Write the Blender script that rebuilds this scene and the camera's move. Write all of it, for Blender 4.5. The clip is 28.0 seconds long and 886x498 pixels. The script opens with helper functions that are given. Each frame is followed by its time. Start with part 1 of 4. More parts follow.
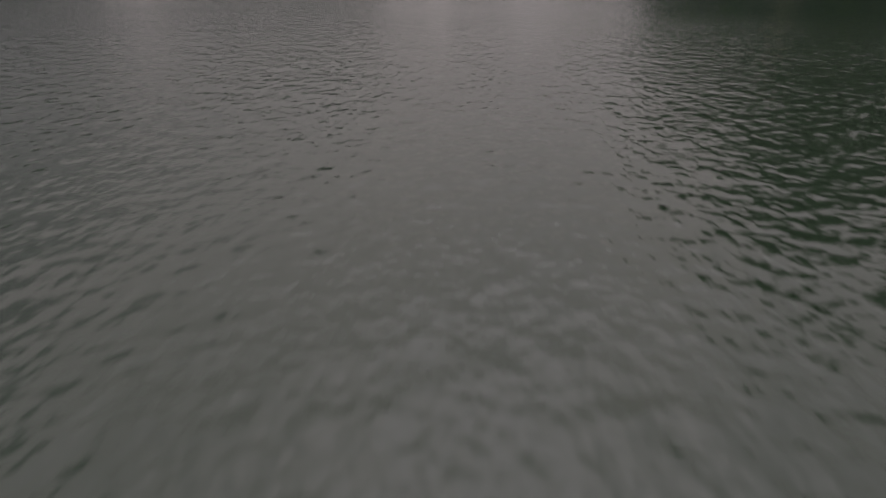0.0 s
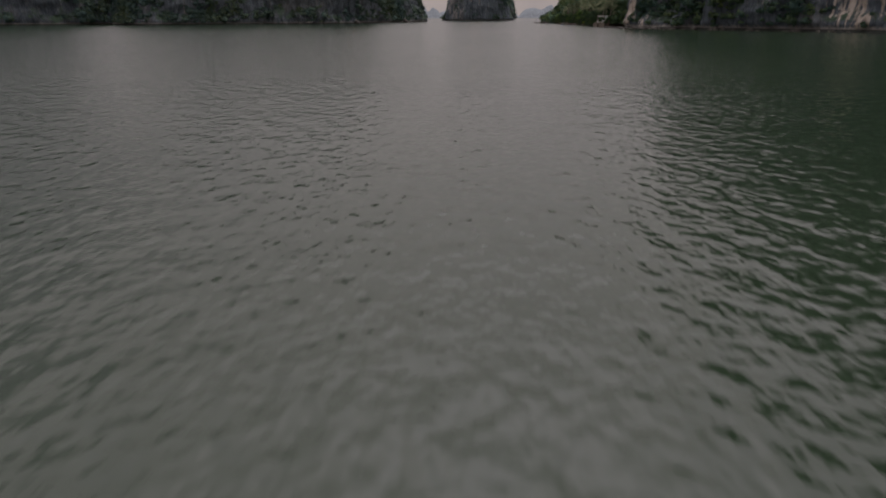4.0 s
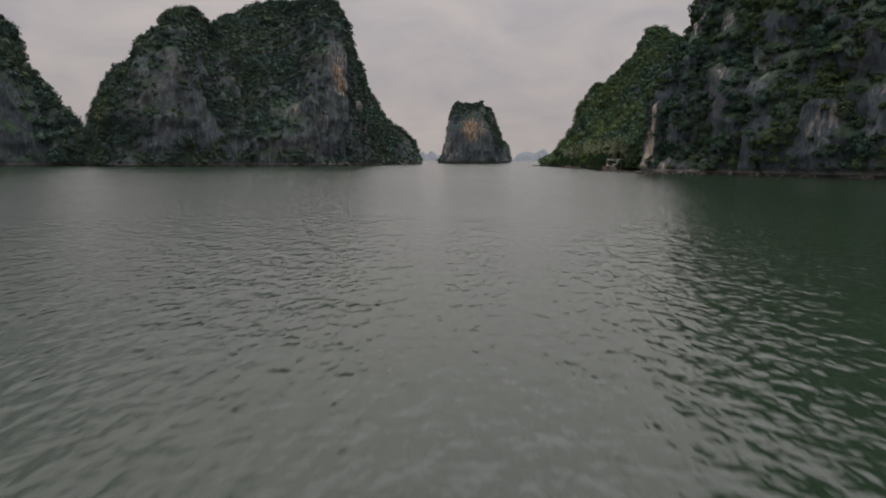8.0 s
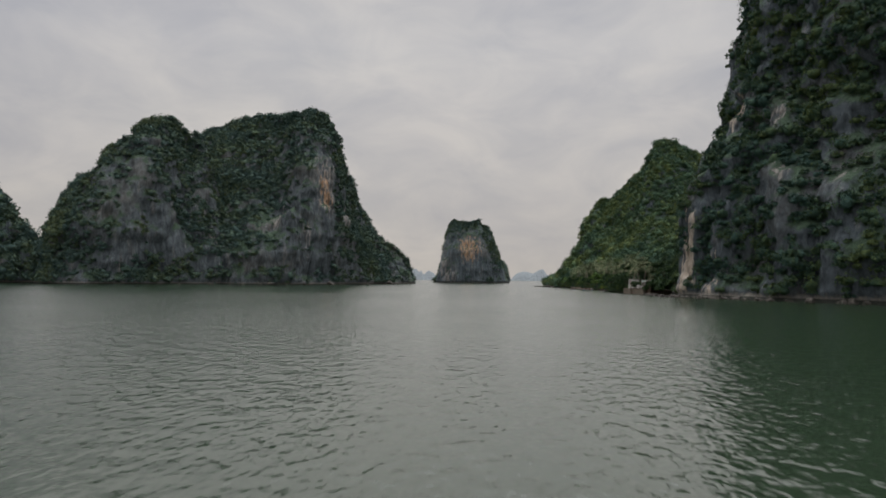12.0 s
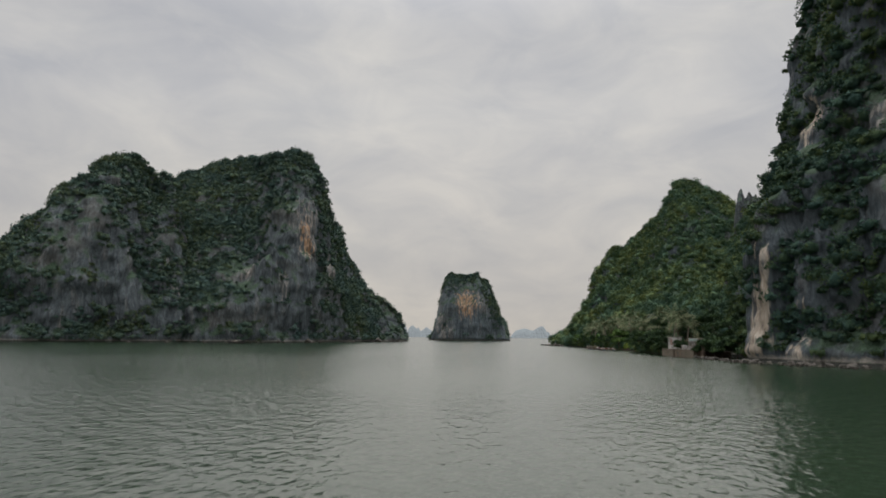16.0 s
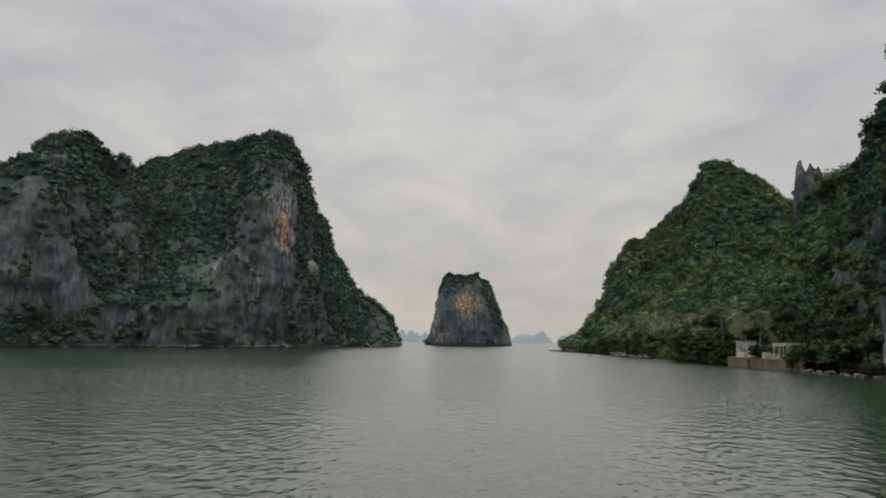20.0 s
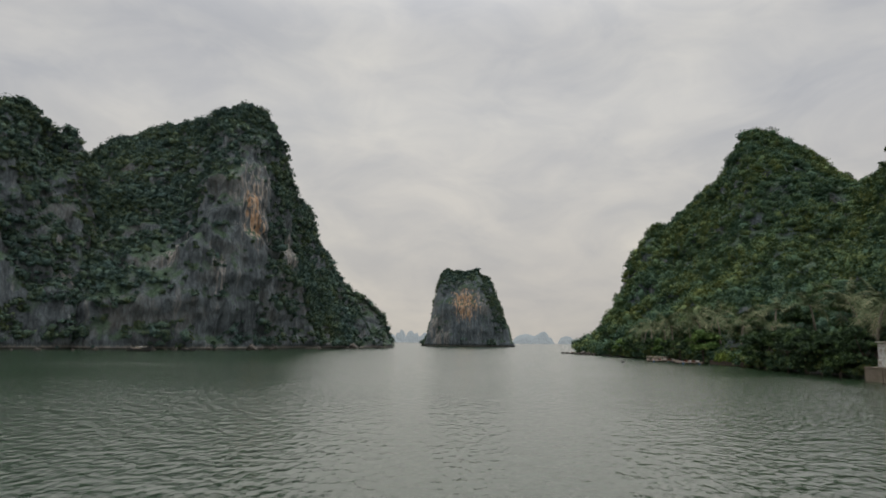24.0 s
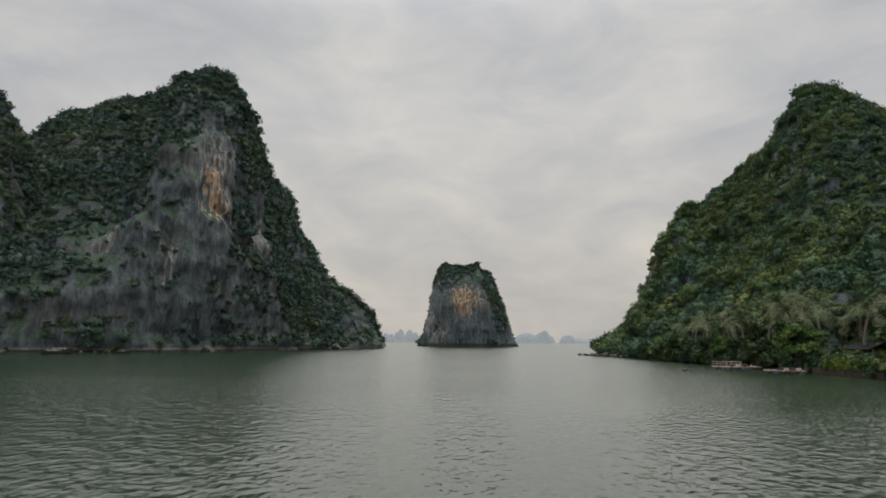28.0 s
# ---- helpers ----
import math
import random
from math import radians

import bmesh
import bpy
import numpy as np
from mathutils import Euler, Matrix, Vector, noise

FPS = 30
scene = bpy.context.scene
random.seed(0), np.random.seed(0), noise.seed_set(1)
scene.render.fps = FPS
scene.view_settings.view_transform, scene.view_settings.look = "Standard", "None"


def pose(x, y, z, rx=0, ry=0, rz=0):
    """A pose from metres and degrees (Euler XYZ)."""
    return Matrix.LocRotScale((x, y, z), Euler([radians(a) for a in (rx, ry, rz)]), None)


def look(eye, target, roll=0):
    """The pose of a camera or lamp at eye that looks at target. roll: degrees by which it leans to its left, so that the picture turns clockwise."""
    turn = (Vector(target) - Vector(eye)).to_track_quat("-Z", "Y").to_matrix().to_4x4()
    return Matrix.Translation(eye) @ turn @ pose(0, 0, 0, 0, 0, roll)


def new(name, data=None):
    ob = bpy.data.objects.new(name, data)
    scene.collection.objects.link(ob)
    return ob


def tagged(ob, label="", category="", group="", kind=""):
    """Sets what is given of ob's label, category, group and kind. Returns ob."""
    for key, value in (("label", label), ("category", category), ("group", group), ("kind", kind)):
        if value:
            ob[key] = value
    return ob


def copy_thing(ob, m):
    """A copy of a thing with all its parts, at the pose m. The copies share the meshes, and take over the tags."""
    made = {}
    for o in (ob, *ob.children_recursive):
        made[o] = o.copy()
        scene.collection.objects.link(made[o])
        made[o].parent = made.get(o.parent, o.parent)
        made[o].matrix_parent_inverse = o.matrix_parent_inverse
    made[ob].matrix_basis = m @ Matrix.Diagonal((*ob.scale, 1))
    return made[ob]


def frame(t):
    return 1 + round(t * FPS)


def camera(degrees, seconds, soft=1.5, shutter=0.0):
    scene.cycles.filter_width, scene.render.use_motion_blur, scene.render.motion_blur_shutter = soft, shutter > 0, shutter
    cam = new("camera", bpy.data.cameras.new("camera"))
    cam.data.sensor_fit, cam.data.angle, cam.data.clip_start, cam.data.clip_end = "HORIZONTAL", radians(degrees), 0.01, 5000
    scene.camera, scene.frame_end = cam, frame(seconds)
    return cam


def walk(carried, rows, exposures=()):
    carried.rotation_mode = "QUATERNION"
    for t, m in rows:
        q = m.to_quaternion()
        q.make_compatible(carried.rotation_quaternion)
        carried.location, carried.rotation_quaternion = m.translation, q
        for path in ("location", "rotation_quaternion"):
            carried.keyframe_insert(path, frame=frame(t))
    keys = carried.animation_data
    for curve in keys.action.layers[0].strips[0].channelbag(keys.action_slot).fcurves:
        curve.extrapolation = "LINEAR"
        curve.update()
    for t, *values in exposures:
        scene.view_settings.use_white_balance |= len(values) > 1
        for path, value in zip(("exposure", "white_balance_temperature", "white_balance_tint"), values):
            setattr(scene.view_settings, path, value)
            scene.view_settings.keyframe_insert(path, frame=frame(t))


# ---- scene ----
# camera and its path: seconds, place in metres, yaw, pitch and roll in degrees
cam = camera(69.5, 28.0, soft=1.8, shutter=0.5)
PATH = [
    (0, -9.52, -60.5, 4.11, 0.7, -23.941, -0.15),
    (0.5, -9.25, -55, 4.11, 0.7, -23.917, -0.15),
    (1, -8.98, -49.5, 4.11, 0.7, -23.894, -0.15),
    (1.5, -8.7, -44, 4.11, 0.7, -23.872, -0.15),
    (2, -8.43, -38.5, 4.11, 0.7, -23.806, -0.15),
    (2.5, -8.15, -33, 4.11, 0.7, -23.516, -0.15),
    (3, -7.88, -27.5, 4.11, 0.7, -22.454, -0.15),
    (3.5, -7.6, -22, 4.11, 0.7, -21.382, -0.15),
    (4, -7.32, -16.5, 4.11, 0.7, -19.949, -0.15),
    (4.5, -7.05, -11, 4.11, 0.7, -18.511, -0.15),
    (5, -6.78, -5.5, 4.11, 0.7, -17.07, -0.15),
    (5.5, -6.5, -0.02, 4.09, 0.653, -15.623, -0.119),
    (6, -6.22, 5.49, 4.06, 0.614, -14.065, -0.051),
    (6.5, -5.97, 11.02, 4.03, 0.582, -12.445, -0.003),
    (7, -5.73, 16.58, 4.01, 0.544, -10.924, 0.034),
    (7.5, -5.57, 22.27, 4.04, 0.498, -9.34, 0.073),
    (8, -5.27, 27.87, 4.07, 0.458, -7.95, 0.127),
    (8.5, -4.92, 33.55, 4.09, 0.435, -6.464, 0.187),
    (9, -4.52, 39.12, 4.11, 0.422, -5.049, 0.24),
    (9.5, -4.18, 44.92, 4.15, 0.404, -3.539, 0.289),
    (10, -3.85, 50.55, 4.17, 0.381, -2.13, 0.335),
    (10.5, -3.54, 56.1, 4.17, 0.364, -0.734, 0.377),
    (11, -3.2, 61.55, 4.16, 0.359, 0.498, 0.414),
    (11.5, -2.86, 67.34, 4.14, 0.356, 1.674, 0.454),
    (12, -2.44, 72.86, 4.1, 0.349, 2.717, 0.495),
    (12.5, -2.11, 78.49, 4.14, 0.336, 3.569, 0.535),
    (13.1, -1.79, 85.03, 4.18, 0.318, 4.638, 0.554),
    (13.8, -1.41, 92.67, 4.22, 0.296, 5.491, 0.561),
    (14.5, -1.03, 100.3, 4.26, 0.277, 6.21, 0.574),
    (15, -0.69, 105.68, 4.29, 0.273, 6.697, 0.578),
    (15.5, -0.45, 111.3, 4.31, 0.266, 7.232, 0.586),
    (16, -0.22, 116.74, 4.29, 0.258, 7.791, 0.594),
    (16.5, -0.04, 122.27, 4.24, 0.252, 8.214, 0.595),
    (17, 0.22, 127.94, 4.2, 0.248, 8.223, 0.593),
    (17.5, 0.58, 133.36, 4.17, 0.249, 8.22, 0.599),
    (18, 0.8, 138.88, 4.13, 0.245, 8.225, 0.608),
    (18.5, 1.02, 144.24, 4.12, 0.233, 8.222, 0.622),
    (19, 1.36, 149.78, 4.08, 0.225, 8.247, 0.635),
    (19.5, 1.69, 154.94, 4.08, 0.227, 8.232, 0.638),
    (20, 1.99, 160.45, 4.11, 0.236, 8.221, 0.64),
    (20.5, 2.4, 165.85, 4.13, 0.248, 8.227, 0.64),
    (21, 2.69, 171.47, 4.15, 0.253, 8.23, 0.635),
    (21.5, 2.94, 176.71, 4.16, 0.246, 8.238, 0.624),
    (22.2, 3.38, 184.31, 4.17, 0.262, 8.254, 0.631),
    (22.9, 3.82, 191.91, 4.18, 0.29, 8.269, 0.649),
    (23.5, 4.2, 198.43, 4.19, 0.299, 8.283, 0.65),
    (24, 4.43, 204.01, 4.19, 0.287, 8.277, 0.625),
    (24.5, 4.59, 209.47, 4.17, 0.277, 8.284, 0.596),
    (25, 4.86, 215.09, 4.19, 0.269, 8.294, 0.574),
    (25.5, 5.12, 220.51, 4.22, 0.27, 8.296, 0.564),
    (26, 5.48, 226.1, 4.27, 0.284, 8.288, 0.566),
    (26.5, 5.85, 231.3, 4.28, 0.298, 8.275, 0.57),
    (27, 6.06, 236.87, 4.25, 0.298, 8.281, 0.563),
    (27.5, 6.3, 242.07, 4.26, 0.287, 8.273, 0.535),
    (28, 6.5, 247.34, 4.34, 0.272, 8.222, 0.49),
]
walk(cam, [(t, pose(x, y, z, 90 + pitch, 0, yaw) @ pose(0, 0, 0, 0, 0, roll)) for t, x, y, z, yaw, pitch, roll in PATH],
     exposures=[(0.0, -0.30, 6600, 27), (3.0, -0.32, 6600, 26), (6.0, -0.10, 6500, 22), (8.0, 0.02, 6450, 19), (11.0, 0.20, 6400, 14), (15.0, 0.36, 6450, 11), (28.0, 0.38, 6500, 10)])

# ---- world, sun ----
SUN_ELEVATION, SUN_AZIMUTH = radians(60), radians(8)   # azimuth clockwise from +y, the way the camera looks
world = bpy.data.worlds.new("overcast_sky")
scene.world = world
world.use_nodes = True


def link_nodes(tree, pairs):
    for a, b in pairs:
        tree.links.new(a, b)


def make_world():
    tree = world.node_tree
    nodes = tree.nodes
    nodes.clear()
    out = nodes.new("ShaderNodeOutputWorld")
    bg = nodes.new("ShaderNodeBackground")
    bg.inputs["Strength"].default_value = 0.1
    sky = nodes.new("ShaderNodeTexSky")
    sky.sky_type = "NISHITA"
    sky.sun_disc = False
    sky.sun_elevation, sky.sun_rotation = SUN_ELEVATION, SUN_AZIMUTH
    sky.air_density, sky.dust_density = 1.0, 3.0
    grey = nodes.new("ShaderNodeHueSaturation")
    grey.inputs["Saturation"].default_value = 0.12
    grey.inputs["Value"].default_value = 0.44
    coord = nodes.new("ShaderNodeTexCoord")
    flat = nodes.new("ShaderNodeMapping")
    flat.inputs["Scale"].default_value = (1.0, 1.0, 2.1)
    big = nodes.new("ShaderNodeTexNoise")
    big.inputs["Scale"].default_value, big.inputs["Detail"].default_value, big.inputs["Roughness"].default_value = 2.2, 7.0, 0.52
    big.inputs["Distortion"].default_value = 0.35
    ramp = nodes.new("ShaderNodeValToRGB")
    ramp.color_ramp.elements[0].position, ramp.color_ramp.elements[0].color = 0.36, (3.7, 3.74, 3.86, 1)
    ramp.color_ramp.elements[1].position, ramp.color_ramp.elements[1].color = 0.64, (4.55, 4.50, 4.36, 1)
    wisps = nodes.new("ShaderNodeTexNoise")
    wisps.inputs["Scale"].default_value, wisps.inputs["Detail"].default_value, wisps.inputs["Roughness"].default_value = 6.5, 6.0, 0.55
    wisps.inputs["Distortion"].default_value = 0.6
    thin = nodes.new("ShaderNodeValToRGB")
    thin.color_ramp.elements[0].position, thin.color_ramp.elements[0].color = 0.35, (0.95, 0.955, 0.965, 1)
    thin.color_ramp.elements[1].position, thin.color_ramp.elements[1].color = 0.70, (1.20, 1.17, 1.11, 1)
    cloud = nodes.new("ShaderNodeMixRGB")
    cloud.blend_type = "MULTIPLY"
    cloud.inputs["Fac"].default_value = 1.0
    mix = nodes.new("ShaderNodeMixRGB")
    mix.inputs["Fac"].default_value = 0.85
    # the veiled sun brightens the cloud round it
    toward = nodes.new("ShaderNodeVectorMath")
    toward.operation = "DOT_PRODUCT"
    toward.inputs[1].default_value = (math.sin(SUN_AZIMUTH) * math.cos(SUN_ELEVATION), math.cos(SUN_AZIMUTH) * math.cos(SUN_ELEVATION), math.sin(SUN_ELEVATION))
    veil = nodes.new("ShaderNodeMapRange")
    veil.interpolation_type = "SMOOTHSTEP"
    for key, value in (("From Min", 0.84), ("From Max", 1.0), ("To Min", 1.0), ("To Max", 1.25)):
        veil.inputs[key].default_value = value
    lit = nodes.new("ShaderNodeVectorMath")
    lit.operation = "SCALE"
    # an overcast sky is brightest overhead
    height = nodes.new("ShaderNodeSeparateXYZ")
    zenith = nodes.new("ShaderNodeMapRange")
    zenith.interpolation_type = "SMOOTHSTEP"
    for key, value in (("From Min", 0.42), ("From Max", 0.95), ("To Min", 1.0), ("To Max", 4.2)):
        zenith.inputs[key].default_value = value
    # a faint warm haze low over the sea
    low = nodes.new("ShaderNodeValToRGB")
    low.color_ramp.elements[0].position, low.color_ramp.elements[0].color = 0.02, (1.05, 1.0, 0.92, 1)
    low.color_ramp.elements[1].position, low.color_ramp.elements[1].color = 0.34, (0.99, 1.0, 1.02, 1)
    hazy = nodes.new("ShaderNodeMixRGB")
    hazy.blend_type = "MULTIPLY"
    hazy.inputs["Fac"].default_value = 1.0
    both = nodes.new("ShaderNodeMath")
    both.operation = "MULTIPLY"
    link_nodes(tree, [(sky.outputs["Color"], grey.inputs["Color"]), (grey.outputs["Color"], mix.inputs["Color1"]),
                      (coord.outputs["Generated"], flat.inputs["Vector"]), (flat.outputs["Vector"], big.inputs["Vector"]),
                      (big.outputs["Fac"], ramp.inputs["Fac"]), (flat.outputs["Vector"], wisps.inputs["Vector"]), (wisps.outputs["Fac"], thin.inputs["Fac"]),
                      (ramp.outputs["Color"], cloud.inputs["Color1"]), (thin.outputs["Color"], cloud.inputs["Color2"]), (cloud.outputs["Color"], mix.inputs["Color2"]),
                      (coord.outputs["Generated"], toward.inputs[0]), (toward.outputs["Value"], veil.inputs["Value"]),
                      (mix.outputs["Color"], hazy.inputs["Color1"]), (height.outputs["Z"], low.inputs["Fac"]), (low.outputs["Color"], hazy.inputs["Color2"]), (hazy.outputs["Color"], lit.inputs[0]), (coord.outputs["Generated"], height.inputs[0]), (height.outputs["Z"], zenith.inputs["Value"]),
                      (veil.outputs["Result"], both.inputs[0]), (zenith.outputs["Result"], both.inputs[1]), (both.outputs["Value"], lit.inputs["Scale"]), (lit.outputs["Vector"], bg.inputs["Color"]), (bg.outputs["Background"], out.inputs["Surface"])])


make_world()
sun = new("sun", bpy.data.lights.new("sun", "SUN"))
sun.data.energy, sun.data.angle, sun.data.color = 0.8, radians(85), (1.0, 0.95, 0.88)
sun.matrix_world = look((0, 0, 0), (-math.sin(SUN_AZIMUTH) * math.cos(SUN_ELEVATION), -math.cos(SUN_AZIMUTH) * math.cos(SUN_ELEVATION), -math.sin(SUN_ELEVATION)))


# ---- materials ----
def shader(name, rough=0.9, spec=0.3):
    m = bpy.data.materials.new(name)
    m.use_nodes = True
    b = m.node_tree.nodes["Principled BSDF"]
    b.inputs["Roughness"].default_value = rough
    b.inputs["Specular IOR Level"].default_value = spec
    return m, m.node_tree, m.node_tree.nodes, b


def noise_node(tree, vector, scale, detail=4.0, rough=0.55, distortion=0.0):
    n = tree.nodes.new("ShaderNodeTexNoise")
    n.inputs["Scale"].default_value, n.inputs["Detail"].default_value = scale, detail
    n.inputs["Roughness"].default_value, n.inputs["Distortion"].default_value = rough, distortion
    if vector is not None:
        tree.links.new(vector, n.inputs["Vector"])
    return n


def ramp_node(tree, value, stops):
    r = tree.nodes.new("ShaderNodeValToRGB")
    e = r.color_ramp.elements
    while len(e) < len(stops):
        e.new(0.5)
    for k, (p, c) in enumerate(stops):
        e[k].position = p
        e[k].color = (*c, 1) if len(c) == 3 else c
    tree.links.new(value, r.inputs["Fac"])
    return r


def blend(tree, fac, a, b, mode="MIX"):
    m = tree.nodes.new("ShaderNodeMixRGB")
    m.blend_type = mode
    for value, slot in ((fac, "Fac"), (a, "Color1"), (b, "Color2")):
        if isinstance(value, bpy.types.NodeSocket):
            tree.links.new(value, m.inputs[slot])
        elif slot == "Fac":
            m.inputs[slot].default_value = value
        else:
            m.inputs[slot].default_value = (*value, 1)
    return m.outputs["Color"]


def maths(tree, op, a, b=0.0, clamp=False):
    m = tree.nodes.new("ShaderNodeMath")
    m.operation, m.use_clamp = op, clamp
    for k, value in enumerate((a, b)):
        if isinstance(value, bpy.types.NodeSocket):
            tree.links.new(value, m.inputs[k])
        else:
            m.inputs[k].default_value = value
    return m.outputs[0]


def bump(tree, bsdf, height, strength, distance):
    b = tree.nodes.new("ShaderNodeBump")
    b.inputs["Strength"].default_value, b.inputs["Distance"].default_value = strength, distance
    tree.links.new(height, b.inputs["Height"])
    tree.links.new(b.outputs["Normal"], bsdf.inputs["Normal"])
    return b


def world_coord(tree, scale=(1, 1, 1)):
    c = tree.nodes.new("ShaderNodeTexCoord")
    m = tree.nodes.new("ShaderNodeMapping")
    m.inputs["Scale"].default_value = scale
    tree.links.new(c.outputs["Object"], m.inputs["Vector"])
    return m.outputs["Vector"]


def limestone(name, stains=(), grey=(0.080, 0.098, 0.110), pale=(0.22, 0.215, 0.205), green=(0.062, 0.100, 0.064), moss=0.5):
    """Grey karst with pale and ochre streaks running down, green growth on ledges. stains: (x, y, z, radius, height) of bare ochre faces."""
    m, t, n, b = shader(name, 0.92, 0.2)
    run = world_coord(t, (1.0, 1.0, 0.16))
    here = world_coord(t)
    streak = noise_node(t, run, 0.30, 4.0, 0.55, 0.5)
    drip = noise_node(t, world_coord(t, (1.0, 1.0, 0.07)), 0.80, 3.0, 0.5, 0.08)
    wide = noise_node(t, here, 0.045, 4.0, 0.6)
    fine = noise_node(t, here, 0.9, 6.0, 0.65)
    crag = noise_node(t, world_coord(t, (1.0, 1.0, 0.30)), 0.75, 6.0, 0.62, 0.7)
    cracks = t.nodes.new("ShaderNodeTexVoronoi")
    cracks.feature = "DISTANCE_TO_EDGE"
    cracks.inputs["Scale"].default_value = 0.36
    warp = t.nodes.new("ShaderNodeVectorMath")
    warp.operation = "MULTIPLY_ADD"
    warp.inputs[1].default_value = (2.2, 2.2, 1.2)
    t.links.new(crag.outputs["Color"], warp.inputs[0])
    t.links.new(world_coord(t, (1.0, 1.0, 0.2)), warp.inputs[2])
    t.links.new(warp.outputs["Vector"], cracks.inputs["Vector"])
    colour = ramp_node(t, streak.outputs["Fac"], [(0.30, tuple(0.62 * c for c in grey)), (0.43, tuple(0.9 * c for c in grey)), (0.60, tuple(1.15 * c for c in grey)), (0.78, pale)]).outputs["Color"]
    dark = ramp_node(t, fine.outputs["Fac"], [(0.30, (0.66, 0.66, 0.68)), (0.55, (1, 1, 1)), (0.75, (1.18, 1.16, 1.14))]).outputs["Color"]
    colour = blend(t, 1.0, colour, dark, "MULTIPLY")
    worn = ramp_node(t, crag.outputs["Fac"], [(0.34, (0.70, 0.70, 0.72)), (0.5, (0.97, 0.97, 0.97)), (0.66, (1.28, 1.26, 1.22))]).outputs["Color"]
    colour = blend(t, 1.0, colour, worn, "MULTIPLY")
    split = ramp_node(t, cracks.outputs["Distance"], [(0.0, (0.66, 0.66, 0.67)), (0.10, (1, 1, 1))]).outputs["Color"]
    colour = blend(t, 1.0, colour, split, "MULTIPLY")
    warm = ramp_node(t, wide.outputs["Fac"], [(0.50, (0, 0, 0)), (0.66, (0.28, 0.28, 0.28))]).outputs["Color"]
    colour = blend(t, warm, colour, blend(t, 0.6, colour, (0.24, 0.19, 0.13)))
    sep = t.nodes.new("ShaderNodeSeparateXYZ")
    t.links.new(here, sep.inputs[0])
    bare = None
    for x, y, z, radius, height, *light in stains:
        dx, dy, dz = (maths(t, "SUBTRACT", sep.outputs[k], v) for k, v in enumerate((x, y, z)))
        d2 = maths(t, "ADD", maths(t, "MULTIPLY", maths(t, "ADD", maths(t, "MULTIPLY", dx, dx), maths(t, "MULTIPLY", dy, dy)), 1 / radius ** 2),
                   maths(t, "MULTIPLY", maths(t, "MULTIPLY", dz, dz), 1 / height ** 2))
        ragged = maths(t, "ADD", maths(t, "MULTIPLY", drip.outputs["Fac"], 7.5), maths(t, "MULTIPLY", crag.outputs["Fac"], 3.0))
        inside = maths(t, "MULTIPLY", maths(t, "SUBTRACT", ragged, maths(t, "ADD", d2, 4.2)), 1.0, True)
        bare = inside if bare is None else maths(t, "MAXIMUM", bare, inside)
        tone = ramp_node(t, crag.outputs["Fac"], [(0.34, (0.17, 0.135, 0.105)), (0.48, (0.33, 0.275, 0.22)), (0.64, (0.46, 0.40, 0.335))] if light == [2] else
                         [(0.34, (0.12, 0.108, 0.098)), (0.48, (0.245, 0.22, 0.195)), (0.64, (0.38, 0.345, 0.31))] if light else
                         [(0.32, (0.14, 0.09, 0.06)), (0.48, (0.35, 0.205, 0.11)), (0.66, (0.46, 0.36, 0.27))]).outputs["Color"]
        colour = blend(t, maths(t, "MULTIPLY", inside, 0.6 if light == [1] else 0.9), colour, tone)
    geo = t.nodes.new("ShaderNodeNewGeometry")
    nz = t.nodes.new("ShaderNodeSeparateXYZ")
    t.links.new(geo.outputs["Normal"], nz.inputs[0])
    patch = noise_node(t, here, 0.16, 5.0, 0.62)
    growth = maths(t, "ADD", nz.outputs[2], maths(t, "MULTIPLY", maths(t, "SUBTRACT", patch.outputs["Fac"], 0.5), 2.6))
    growth = maths(t, "MULTIPLY", maths(t, "SUBTRACT", growth, 1.0 - moss - 0.25), 3.0, True)
    if bare is not None:
        growth = maths(t, "MULTIPLY", growth, maths(t, "SUBTRACT", 1.0, bare))
    leafy = ramp_node(t, fine.outputs["Fac"], [(0.35, tuple(0.5 * c for c in green)), (0.62, green), (0.8, tuple(1.7 * c for c in green))]).outputs["Color"]
    colour = blend(t, growth, colour, leafy)
    # wave-washed pale band just over the water
    wash = maths(t, "MULTIPLY", maths(t, "SUBTRACT", 3.2, maths(t, "ADD", sep.outputs[2], maths(t, "MULTIPLY", fine.outputs["Fac"], 3.0))), 0.9, True)
    colour = blend(t, wash, colour, (0.24, 0.22, 0.19))
    wet = maths(t, "MULTIPLY", maths(t, "SUBTRACT", 0.95, sep.outputs[2]), 3.0, True)
    colour = blend(t, wet, colour, (0.03, 0.032, 0.028))
    t.links.new(colour, b.inputs["Base Color"])
    height = maths(t, "ADD", maths(t, "MULTIPLY", streak.outputs["Fac"], 2.0), maths(t, "ADD", maths(t, "MULTIPLY", crag.outputs["Fac"], 2.0), maths(t, "MINIMUM", cracks.outputs["Distance"], 0.15)))
    bump(t, b, height, 0.6, 0.9)
    return m


